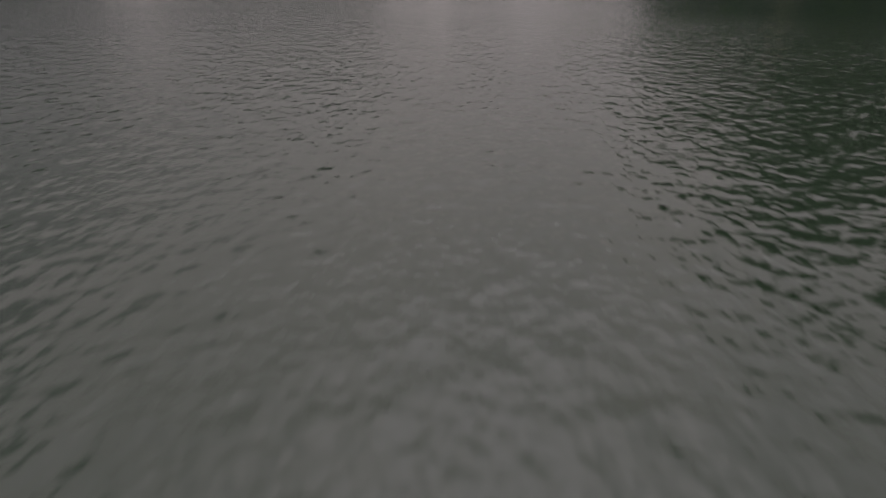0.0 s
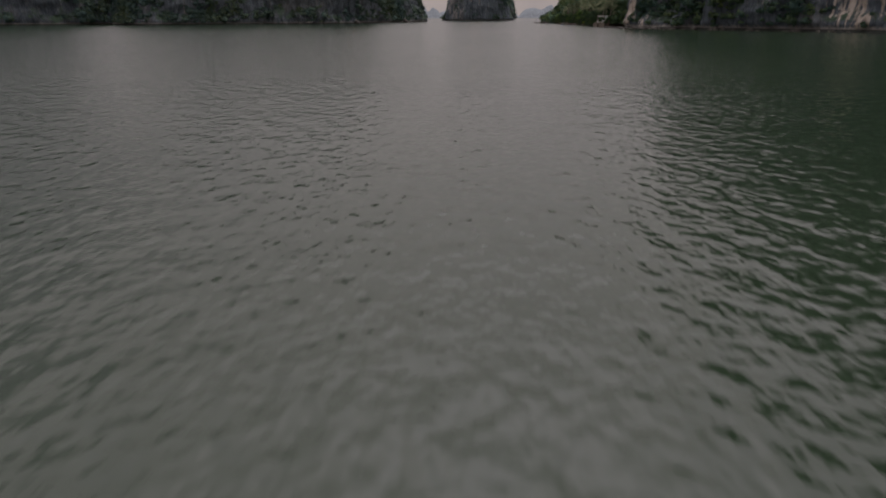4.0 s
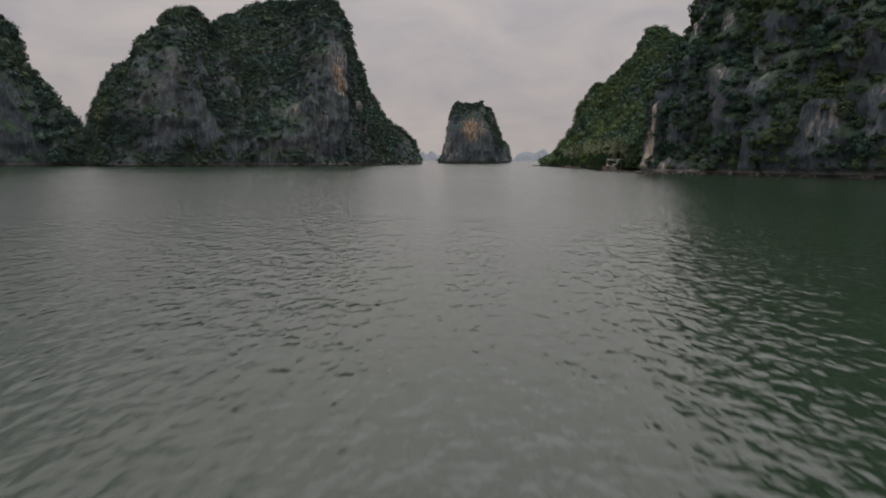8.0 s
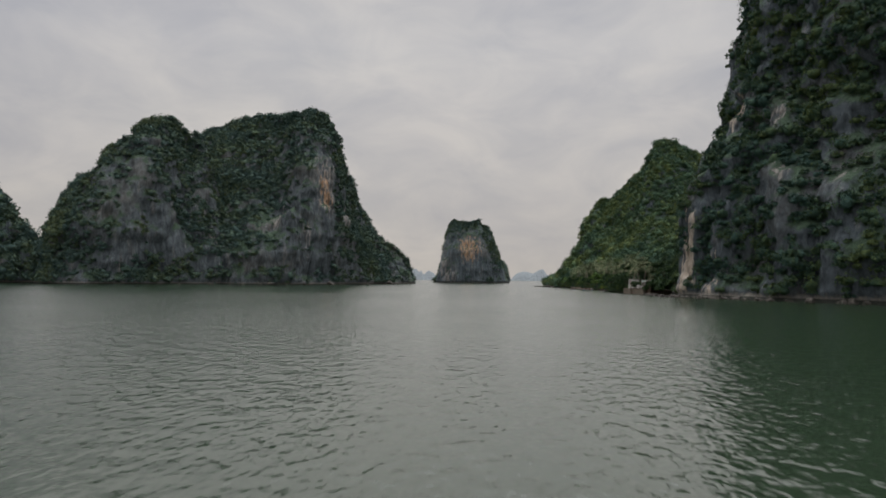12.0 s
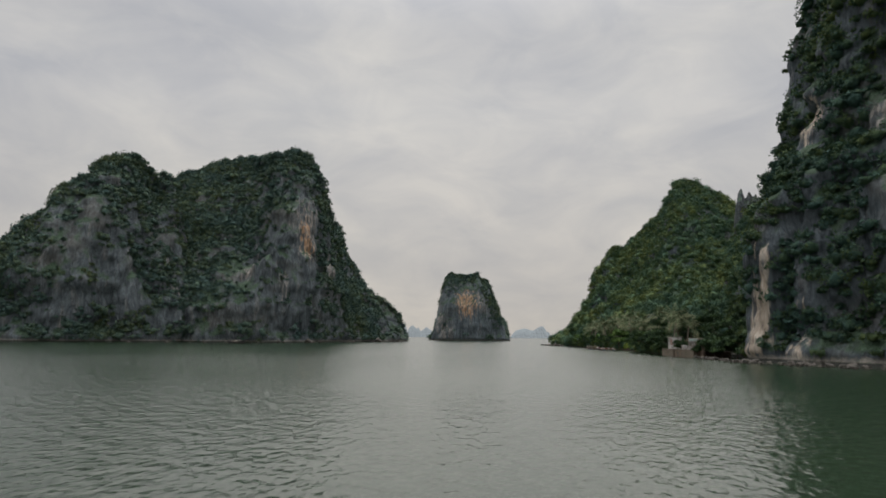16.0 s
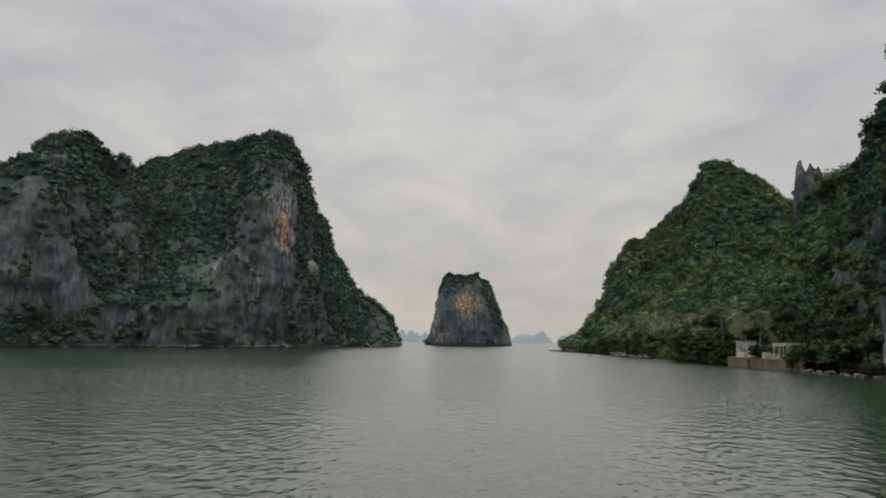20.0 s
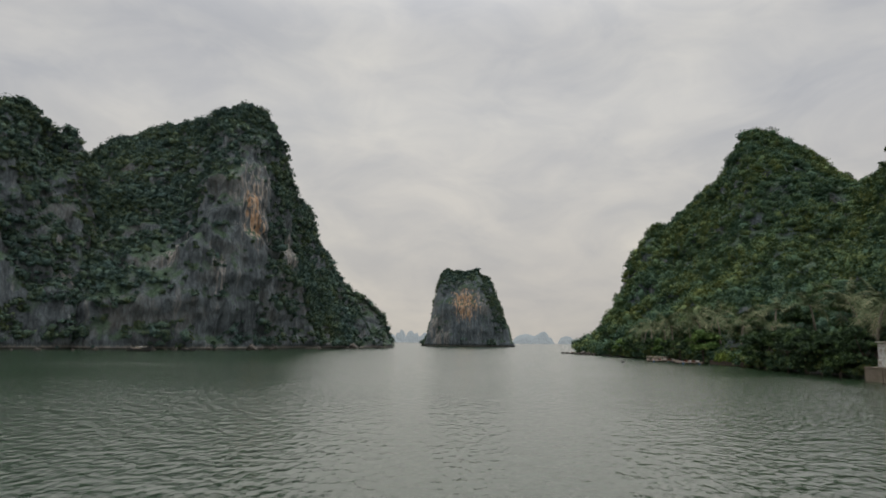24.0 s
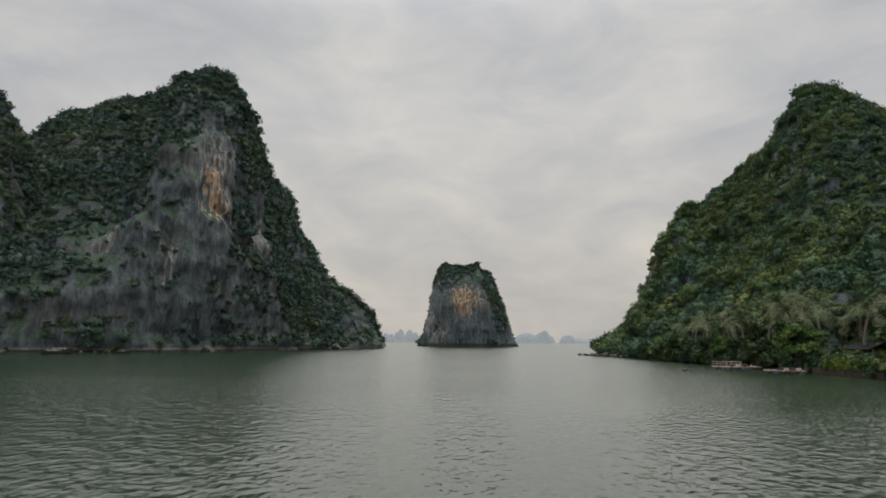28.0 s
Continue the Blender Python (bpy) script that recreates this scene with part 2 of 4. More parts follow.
def foliage(name, dark, mid, bright, patch_scale=0.05):
    """Leaves: each leaf its own tone, with broad drifts of darker and lighter growth."""
    m, t, n, b = shader(name, 0.9, 0.08)
    here = world_coord(t)
    geo = t.nodes.new("ShaderNodeNewGeometry")
    drift = noise_node(t, here, patch_scale, 4.0, 0.6)
    clump = noise_node(t, here, 0.33, 2.0, 0.5)
    value = maths(t, "ADD", maths(t, "MULTIPLY", geo.outputs["Random Per Island"], 0.34),
                  maths(t, "ADD", maths(t, "MULTIPLY", drift.outputs["Fac"], 1.35), maths(t, "MULTIPLY", clump.outputs["Fac"], 0.9)))
    r = ramp_node(t, maths(t, "SUBTRACT", value, 0.84), [(0.22, dark), (0.48, mid), (0.78, bright)])
    t.links.new(r.outputs["Color"], b.inputs["Base Color"])
    leafy = noise_node(t, here, 1.7, 5.0, 0.7)
    bump(t, b, leafy.outputs["Fac"], 0.8, 0.8)
    return m


def sea_material():
    """Murky green water; small waves of five lengths tilt its surface."""
    m, t, n, b = shader("sea_water", 0.09, 0.5)
    b.inputs["IOR"].default_value = 1.42
    here = world_coord(t)
    cloudy = noise_node(t, here, 0.02, 3.0, 0.5)
    c = ramp_node(t, cloudy.outputs["Fac"], [(0.3, (0.013, 0.026, 0.014)), (0.7, (0.019, 0.033, 0.018))])
    t.links.new(c.outputs["Color"], b.inputs["Base Color"])
    gust = ramp_node(t, noise_node(t, world_coord(t, (0.35, 1.0, 1.0)), 0.03, 3.0, 0.55, 0.5).outputs["Fac"], [(0.36, (0.75, 0.75, 0.75)), (0.64, (1.2, 1.2, 1.2))])
    step = 0.05
    slopes = [None, None]
    for scale, stretch, turn, amount in WAVES:
        place = t.nodes.new("ShaderNodeMapping")
        place.inputs["Rotation"].default_value = (0, 0, radians(turn))
        place.inputs["Scale"].default_value = (stretch * scale, scale, 1.0)
        t.links.new(here, place.inputs["Vector"])
        levels = []
        for shift in ((0, 0, 0), (step, 0, 0), (0, step, 0)):
            moved = t.nodes.new("ShaderNodeVectorMath")
            moved.inputs[1].default_value = shift
            t.links.new(place.outputs["Vector"], moved.inputs[0])
            levels.append(noise_node(t, moved.outputs["Vector"], 1.0, 1.0, 0.5, 0.0).outputs["Fac"])
        for k, weight in ((0, 0.45 * amount * stretch / step), (1, amount / step)):   # the crests lie across the way of the wind
            rise = maths(t, "MULTIPLY", maths(t, "SUBTRACT", levels[0], levels[k + 1]), weight)
            slopes[k] = rise if slopes[k] is None else maths(t, "ADD", slopes[k], rise)
    tilt = t.nodes.new("ShaderNodeCombineXYZ")
    t.links.new(slopes[0], tilt.inputs[0])
    t.links.new(slopes[1], tilt.inputs[1])
    weigh = t.nodes.new("ShaderNodeVectorMath")
    weigh.operation = "SCALE"
    t.links.new(tilt.outputs[0], weigh.inputs[0])
    t.links.new(gust.outputs["Color"], weigh.inputs["Scale"])
    up = t.nodes.new("ShaderNodeVectorMath")
    up.inputs[1].default_value = (0, -0.105, 1)   # added lean of all normals toward the camera, so reflections take higher, brighter sky
    t.links.new(weigh.outputs["Vector"], up.inputs[0])
    unit = t.nodes.new("ShaderNodeVectorMath")
    unit.operation = "NORMALIZE"
    t.links.new(up.outputs["Vector"], unit.inputs[0])
    t.links.new(unit.outputs["Vector"], b.inputs["Normal"])
    return m


WAVES = ((0.3, 1.5, -10, 0.022), (0.8, 1.7, 16, 0.092), (1.7, 1.5, -13, 0.16), (3.6, 1.2, 9, 0.14), (8.0, 1.0, -5, 0.08))   # waves a metre, stretch, turn, steepness
SEA = sea_material()
ROCK_WEST = limestone("limestone_west", [(-78, 481, 66, 10, 20, 1), (-80, 484, 84, 6, 12, 1), (-80, 482, 59, 5, 13), (-74, 522, 50, 8, 13, 1), (-89, 463, 30, 4, 7, 1), (-105, 462, 38, 6, 9, 1), (-99, 460, 20, 6, 13, 1), (-140, 444, 20, 4, 9, 1)], grey=(0.096, 0.114, 0.124), moss=0.36)
ROCK_EAST = limestone("limestone_east", [(84, 486, 34, 6, 7, 1)], moss=0.52)
ROCK_NEAR = limestone("limestone_near", [(59, 242, 6, 3.4, 11, 2), (60, 241, 22, 2.4, 13, 2), (62, 233, 8, 2.6, 10, 2), (79, 251, 52, 3, 7, 2), (78, 229, 49, 2.6, 6, 1), (79, 213, 40, 2.6, 9, 1), (80, 206, 28, 2.0, 4.5, 1), (84, 204, 19, 3, 4), (74, 220, 28, 2.2, 6, 1), (87, 188, 10, 5, 7, 1), (97, 163, 14, 8, 14, 2), (93, 176, 26, 4, 6, 1)], moss=0.42)
ROCK_TOWER = limestone("limestone_tower", [(36, 792, 50, 4, 16, 1), (23, 791, 40, 11, 14), (-8, 793, 26, 4, 18, 1), (0, 792, 8, 8, 8, 1)], grey=(0.105, 0.128, 0.142), moss=0.42)
ROCK_FAR = limestone("limestone_far_west", moss=0.55)
ROCK_SPIRE = limestone("limestone_pinnacle", grey=(0.060, 0.072, 0.076), pale=(0.13, 0.13, 0.12), moss=0.15)
LEAF_WEST = foliage("leaves_west", (0.068, 0.112, 0.104), (0.074, 0.115, 0.086), (0.100, 0.128, 0.064))
LEAF_EAST = foliage("leaves_east", (0.064, 0.116, 0.080), (0.078, 0.126, 0.060), (0.140, 0.168, 0.056))
LEAF_NEAR = foliage("leaves_near", (0.050, 0.094, 0.080), (0.056, 0.095, 0.055), (0.094, 0.126, 0.048))


# ---- numeric noise for the shapes of rock ----
GRID = np.random.default_rng(7).random((64, 64, 64)).astype(np.float32)


def value_noise(p):
    """Smooth noise of -1 to 1 at rows of points."""
    i = np.floor(p).astype(int)
    f = p - i
    f = f * f * f * (f * (f * 6 - 15) + 10)
    i0, i1 = i % 64, (i + 1) % 64
    out = 0
    for dx in (0, 1):
        wx = f[:, 0] if dx else 1 - f[:, 0]
        ix = (i1 if dx else i0)[:, 0]
        for dy in (0, 1):
            wy = f[:, 1] if dy else 1 - f[:, 1]
            iy = (i1 if dy else i0)[:, 1]
            for dz in (0, 1):
                wz = f[:, 2] if dz else 1 - f[:, 2]
                out = out + wx * wy * wz * GRID[ix, iy, (i1 if dz else i0)[:, 2]]
    return out * 2 - 1


def fractal(p, octaves=4, gain=0.5):
    total, amp, out = 0, 1, 0
    for k in range(octaves):
        out = out + amp * value_noise(p * 2 ** k + 17.3 * k)
        total += amp
        amp *= gain
    return out / total


# ---- building helpers ----
def mesh_from(name, verts, faces, material, smooth=False):
    me = bpy.data.meshes.new(name)
    verts, faces = np.asarray(verts, np.float32), np.asarray(faces, np.int32)
    k = faces.shape[1]
    me.vertices.add(len(verts))
    me.vertices.foreach_set("co", verts.ravel())
    me.loops.add(faces.size)
    me.loops.foreach_set("vertex_index", faces.ravel())
    me.polygons.add(len(faces))
    me.polygons.foreach_set("loop_start", np.arange(0, faces.size, k, dtype=np.int32))
    me.polygons.foreach_set("use_smooth", np.full(len(faces), smooth))
    me.update(calc_edges=True)
    me.materials.append(material)
    return me


def empty(name, x=0, y=0, z=0):
    ob = new(name)
    ob.empty_display_size = 1
    ob.location = (x, y, z)
    return ob


def child(name, mesh, parent, label="", kind=""):
    ob = new(name, mesh)
    ob.parent = parent
    ob.matrix_parent_inverse = Matrix.Translation(-parent.location) if parent.parent is None else Matrix.Identity(4)
    return tagged(ob, label, kind=kind)


def resample(stations, count):
    """Catmull-Rom through the stations, evenly counted."""
    s = np.asarray(stations, float)
    k = np.linspace(0, len(s) - 1, count)
    i = np.clip(k.astype(int), 0, len(s) - 2)
    u = (k - i)[:, None]
    a, b, c, d = (s[np.clip(i + o, 0, len(s) - 1)] for o in (-1, 0, 1, 2))
    return 0.5 * (2 * b + (c - a) * u + (2 * a - 5 * b + 4 * c - d) * u ** 2 + (3 * b - a - 3 * c + d) * u ** 3)


def karst_surface(stations, step, back=45.0, rough=1.0, seed=0.0, bury=1.5):
    """A karst ridge. stations: foot x, y; crest x, y, z; how the face rises (under 1 a cliff, over 1 a slope); way of the back x, y;
    and, where the face has a knee, the knee's x, y, z."""
    s = np.asarray([st if len(st) == 11 else (*st, st[0] + 0.5 * (st[2] - st[0]), st[1] + 0.5 * (st[3] - st[1]), st[4] * 0.5 ** max(st[5], 0.2)) for st in stations], float)
    length = np.hypot(*np.diff(s[:, :2], axis=0).T).sum() * 0.5 + np.hypot(*np.diff(s[:, 2:4], axis=0).T).sum() * 0.5
    rows = resample(s, max(8, int(length / step)))
    foot, crest, power, way, knee = rows[:, :2], rows[:, 2:5], rows[:, 5], rows[:, 6:8], rows[:, 8:11]
    tall = s[:, 4].max()
    nf, nb = int((tall + 25) / step), max(8, int((tall + back) / step / 2.2))
    u = np.linspace(0, 1, 90)
    verts = []
    for k in range(len(rows)):
        z, zk = max(crest[k, 2], 0.5), max(min(knee[k, 2], crest[k, 2]), 0.2)
        low = np.concatenate([foot[k] + u[:, None] * (knee[k, :2] - foot[k]), (zk * u ** max(power[k], 0.2))[:, None]], 1)
        high = np.concatenate([knee[k, :2] + u[1:, None] * (crest[k, :2] - knee[k, :2]), (zk + (z - zk) * u[1:] ** 0.85)[:, None]], 1)
        face = np.concatenate([low, high])
        arc = np.concatenate([[0], np.cumsum(np.linalg.norm(np.diff(face, axis=0), axis=1))])
        even = np.linspace(0, arc[-1], nf)
        front = np.stack([np.interp(even, arc, face[:, a]) for a in range(3)], 1)
        v = np.linspace(0, 1, nb + 1)[1:]
        w = way[k] / np.hypot(*way[k])
        rear = np.concatenate([crest[k, :2] + (back * (0.25 + 0.75 * z / tall) * v ** 1.3)[:, None] * w, (z * (1 - v ** 1.7) - 4 * v)[:, None]], 1)
        under = np.array([[*foot[k], -4.0]])
        verts.append(np.concatenate([under, front, rear]))
    v = np.asarray(verts)
    m, n = v.shape[:2]
    # normals from the grid, then buttresses, gullies, flutes and ledges pushed along them
    du, dv = np.gradient(v, axis=0), np.gradient(v, axis=1)
    nrm = np.cross(dv.reshape(-1, 3), du.reshape(-1, 3))
    nrm /= np.linalg.norm(nrm, axis=1, keepdims=True) + 1e-9
    p = v.reshape(-1, 3)
    if (nrm[:, 2].mean()) < 0:
        nrm = -nrm
    q = p + seed
    keep = np.clip(p[:, 2] / 8 + 0.25, 0.0, 1.0)
    buttress = -np.abs(fractal(q * [1, 1, 0.10] / 17, 2)) * 8.0
    gully = -np.clip(np.abs(fractal(q * [1, 1, 0.45] / 26 + 7, 2)) * -9 + 1.6, 0, 2) * 2.0
    flutes = -np.abs(fractal(q * [1, 1, 0.16] / 4.5 + 5, 2)) * 2.4
    ledges = value_noise(q / [30, 30, 7.0]) * 1.5
    lumps = fractal(q / 5.0, 3) * 1.5
    rim = np.tile(np.exp(-((np.arange(n) - nf) / (9.0 / step)) ** 2), m)
    shift = (buttress + gully + flutes + ledges + lumps) * keep
    shift = rough * (shift - np.median(shift)) * (1 - 0.55 * rim) - bury
    ends = np.clip(np.minimum(np.arange(m), np.arange(m)[::-1]) / 4, 0.15, 1)
    shift = (shift.reshape(m, n) * ends[:, None]).ravel()
    p = p + nrm * shift[:, None] * np.array([1, 1, 0.5])
    # notch worn by the tide
    notch = np.exp(-((p[:, 2] - 0.6) / 1.1) ** 2) * 1.3
    p = p - nrm * notch[:, None] * [1, 1, 0]
    i = np.arange(m * n).reshape(m, n)
    f = np.stack([i[:-1, :-1], i[:-1, 1:], i[1:, 1:], i[1:, :-1]], -1).reshape(-1, 4)
    du, dv = np.gradient(p.reshape(m, n, 3), axis=0), np.gradient(p.reshape(m, n, 3), axis=1)
    out = np.cross(dv.reshape(-1, 3), du.reshape(-1, 3))
    area = np.linalg.norm(out, axis=1)
    out = out / (area[:, None] + 1e-9)
    if (out * nrm).sum() < 0:
        out = -out
    level = np.tile(np.concatenate([[0], np.linspace(0, 1, nf), np.ones(nb)]), m)
    edge = np.tile(np.exp(-((np.arange(n) - nf) / 5.0) ** 2), m)
    return p, f, out, area, level, edge


def leaf_ball(leaves, rng, squash=0.8):
    """The leaves of a rounded tuft of radius about 1: their places, and the three corners of each round its place."""
    d = rng.normal(size=(leaves, 3))
    d[:, 2] = np.abs(d[:, 2]) * 1.1 - 0.35
    d /= np.linalg.norm(d, axis=1, keepdims=True)
    c = d * rng.uniform(0.74, 1.16, (leaves, 1)) * [1, 1, squash]
    face = d + rng.normal(size=d.shape) * 0.45
    face /= np.linalg.norm(face, axis=1, keepdims=True)
    a = np.cross(face, rng.normal(size=d.shape))
    a /= np.linalg.norm(a, axis=1, keepdims=True)
    b = np.cross(face, a)
    k = rng.uniform(0.6, 1.4, (leaves, 1))
    return c, np.stack([a * k, -a * k * 0.6 + b * k, -a * k * 0.6 - b * k], 1)


def ball():
    """Corners and triangles of a ball of twenty faces."""
    bm = bmesh.new()
    bmesh.ops.create_icosphere(bm, subdivisions=1, radius=1.0)
    v, f = np.array([q.co for q in bm.verts]), np.array([[q.index for q in face.verts] for face in bm.faces])
    bm.free()
    return v, f


def tufts(name, places, radii, material, leaves, size, seed, squash=0.8):
    """Many leafy crowns as one mesh: each a lumpy rounded body with small leaves of one size in metres all over it."""
    rng = np.random.default_rng(seed)
    body, body_faces = ball()
    kinds = [leaf_ball(leaves, rng, squash) for _ in range(14)]
    spots, corners = np.asarray([k[0] for k in kinds]), np.asarray([k[1] for k in kinds])
    cores = np.asarray([body * (0.64 + 0.42 * fractal(body * 1.3 + 11.7 * k, 2) + 0.30 * fractal(body * 3.7 + 5.1 * k, 1))[:, None] * [1, 1, squash] for k in range(14)])
    count = len(places)
    pick = rng.integers(0, 14, count)
    turn = rng.uniform(0, 2 * np.pi, count)
    grow = np.asarray(radii)
    tall = rng.uniform(0.75, 1.25, count)

    def put(shape):
        extra = (1,) * (shape.ndim - 2)
        c, q = np.cos(turn).reshape(-1, *extra), np.sin(turn).reshape(-1, *extra)
        x, y = shape[..., 0] * c - shape[..., 1] * q, shape[..., 0] * q + shape[..., 1] * c
        g = grow.reshape(-1, *extra)
        return np.stack([x * g, y * g, shape[..., 2] * g * tall.reshape(-1, *extra)], -1) + np.asarray(places).reshape(-1, *extra, 3)

    blades = (put(spots[pick])[:, :, None, :] + corners[pick] * size).reshape(-1, 3)
    inner = put(cores[pick]).reshape(-1, 3)
    faces = np.concatenate([np.arange(len(blades)).reshape(-1, 3), (body_faces[None] + len(body) * np.arange(count)[:, None, None]).reshape(-1, 3) + len(blades)])
    return mesh_from(name, np.concatenate([blades, inner]), faces, material, True)


def cover(points, normals, area, count, chance, rng):
    """Places picked on a surface, by area and by the chance at each point."""
    w = area * np.clip(chance, 0, None)
    pick = rng.choice(len(points), count, p=w / w.sum())
    return points[pick] + rng.normal(size=(count, 3)) * 0.5, normals[pick], pick


def karst_island(name, label, parts, material, leaf, step, plants, leaves, size, radius, bare=0.5, back=45.0, rough=1.0, seed=1, low_green=0.0, bare_spots=(), green_spots=(), wood=0.0, category="island"):
    foot = np.mean([st[:2] for st in parts[0]], axis=0)
    isl = tagged(empty(name, *foot), label, category)
    rng = np.random.default_rng(seed)
    pts, nrm, are, fac, levels, rims, base = [], [], [], [], [], [], 0
    for k, stations in enumerate(parts):
        p, f, n, a, up, rim = karst_surface(stations, step, back, rough, seed * 13.7 + 31 * k)
        fac.append(f + base)
        base += len(p)
        pts.append(p), nrm.append(n), are.append(a), levels.append(up), rims.append(rim)
    p, n, a, level, rim = np.concatenate(pts), np.concatenate(nrm), np.concatenate(are), np.concatenate(levels), np.concatenate(rims)
    child("rock", mesh_from("rock", p, np.concatenate(fac), material, True), isl)
    drift = fractal((p + seed) / 22, 3)
    drift = drift + 0.9 * fractal((p * [1, 1, 0.6] + seed * 2) / 8, 3)
    wooded = wood * np.clip((level - 0.62) / 0.2, 0, 1)
    chance = np.clip(1.6 * n[:, 2] + 1.8 * drift + 0.95 - 2 * bare + wooded, 0.0, 1.4)
    chance = chance + low_green * np.clip(1 - p[:, 2] / 25, 0, 1)
    for x, y, z, r, h in bare_spots:
        d = ((p[:, 0] - x) ** 2 + (p[:, 1] - y) ** 2) / r ** 2 + (p[:, 2] - z) ** 2 / h ** 2
        chance = chance * np.clip(d - 0.45, 0, 1)
    for x, y, z, r, h in green_spots:
        d = ((p[:, 0] - x) ** 2 + (p[:, 1] - y) ** 2) / r ** 2 + (p[:, 2] - z) ** 2 / h ** 2
        chance = chance + 1.6 * np.clip(1.3 - d, 0, 1)
    chance = chance + 1.2 * rim
    chance[p[:, 2] < (0.9 if low_green > 0.5 else 1.8)] = 0
    where, dirs, pick = cover(p, n, a, plants, chance + 0.008, rng)
    r = radius * np.clip(rng.lognormal(-0.08, 0.42, plants), 0.35, 1.75) * np.clip(0.3 + 0.75 * chance[pick], 0.32, 1.15)
    where = where + dirs * (r * 0.05)[:, None]
    where[:, 2] = np.maximum(where[:, 2], r * 0.6 + 0.8)
    child("vegetation", tufts("vegetation", where, r, leaf, leaves, size, seed + 5), isl, "dense dark green shrubs and creepers", "stuff")
    return isl, p, n, a


# ---- sea ----
water = new("water", mesh_from("water", [(-4900, -4900, 0), (4900, -4900, 0), (4900, 4900, 0), (-4900, 4900, 0)], [(0, 1, 2, 3)], SEA))
tagged(water, "calm grey-green sea with small ripples", "sea", kind="structure")

# ---- karst islands: foot x, y; crest x, y, z; rise; way of the back ----
WEST = [
    (-229, 425, -231, 440, 24, .5, -.6, 1), (-222, 410, -226, 436, 36, .5, -.6, 1), (-215, 402, -220, 432, 46, .5, -.5, 1),
    (-207, 397, -211, 430, 58, .5, -.4, 1), (-198, 394, -202, 430, 68, .5, -.3, 1), (-190, 393, -192, 433, 81, .45, -.2, 1),
    (-184, 393, -189, 440, 86, .45, -.2, 1), (-178, 395, -185, 449, 97, .45, -.2, 1, -177, 412, 55), (-170, 399, -176, 452, 100, .45, -.2, 1, -169, 416, 62),
    (-160, 406, -169, 454, 100, .45, -.2, 1, -161, 422, 55), (-151, 415, -166, 464, 95, .45, -.2, 1, -155, 432, 45), (-145, 422, -165, 471, 93, .45, -.2, 1, -150, 440, 42),
    (-141, 427, -161, 474, 95, .45, -.2, 1, -147, 446, 42), (-137, 431, -155.5, 475, 88, .45, -.2, 1, -143, 450, 40), (-134, 434, -153, 477, 80, .45, -.2, 1, -140, 452, 36),
    (-131, 437, -148, 482, 55, .45, -.2, 1, -137, 455, 30)]
WEST_DOME = [
    (-141, 438, -205, 552, 98, .5, -.2, 1, -165, 505, 62), (-136, 438, -198, 552, 106, .5, -.2, 1, -158, 500, 62), (-130, 438, -185, 556, 117, .5, -.2, 1, -148, 495, 62),
    (-122, 438, -176, 562, 121, .5, -.1, 1, -138, 490, 60), (-115, 439, -166, 566, 128, .5, -.1, 1, -128, 486, 58), (-109, 441, -148, 569, 132, .45, 0, 1, -117, 482, 54),
    (-103, 444, -124, 541, 124, .4, 0, 1, -106, 476, 54), (-97, 447, -110, 517, 120, .4, 0, 1, -97, 470, 64), (-91, 451, -100, 514, 121.5, .4, 0, 1, -90, 471, 66),
    (-85, 456, -91, 511, 119, .4, .1, 1, -84, 475, 66), (-80, 464, -86, 511, 115, .4, .1, 1, -80, 481, 68), (-76, 474, -82, 513, 109, .4, .1, 1, -78, 490, 66),
    (-73, 488, -81.5, 528, 99, .45, .1, 1, -76, 508, 58), (-70, 503, -78, 540, 87, .5, .1, 1, -73, 525, 50), (-67, 518, -79, 555, 80, .55, .1, 1, -71, 540, 44),
    (-62, 535, -83, 598, 84, .6, .1, 1, -68, 562, 42), (-56, 550, -81, 609, 71, .65, .1, 1, -64, 580, 38), (-48, 566, -70, 617, 55, .65, .1, 1, -58, 592, 30),
    (-43, 581, -58, 612, 39, .6, .1, 1, -49, 597, 22), (-38, 594, -45, 611, 30, .5, .1, 1, -41, 603, 16), (-33, 606, -36.5, 625, 20, .45, .1, 1, -34.5, 616, 11),
    (-30, 616, -32.5, 631, 13, .45, .1, 1, -31, 624, 7), (-28, 624, -31, 634, 3, .5, .1, 1, -29, 629, 2)]
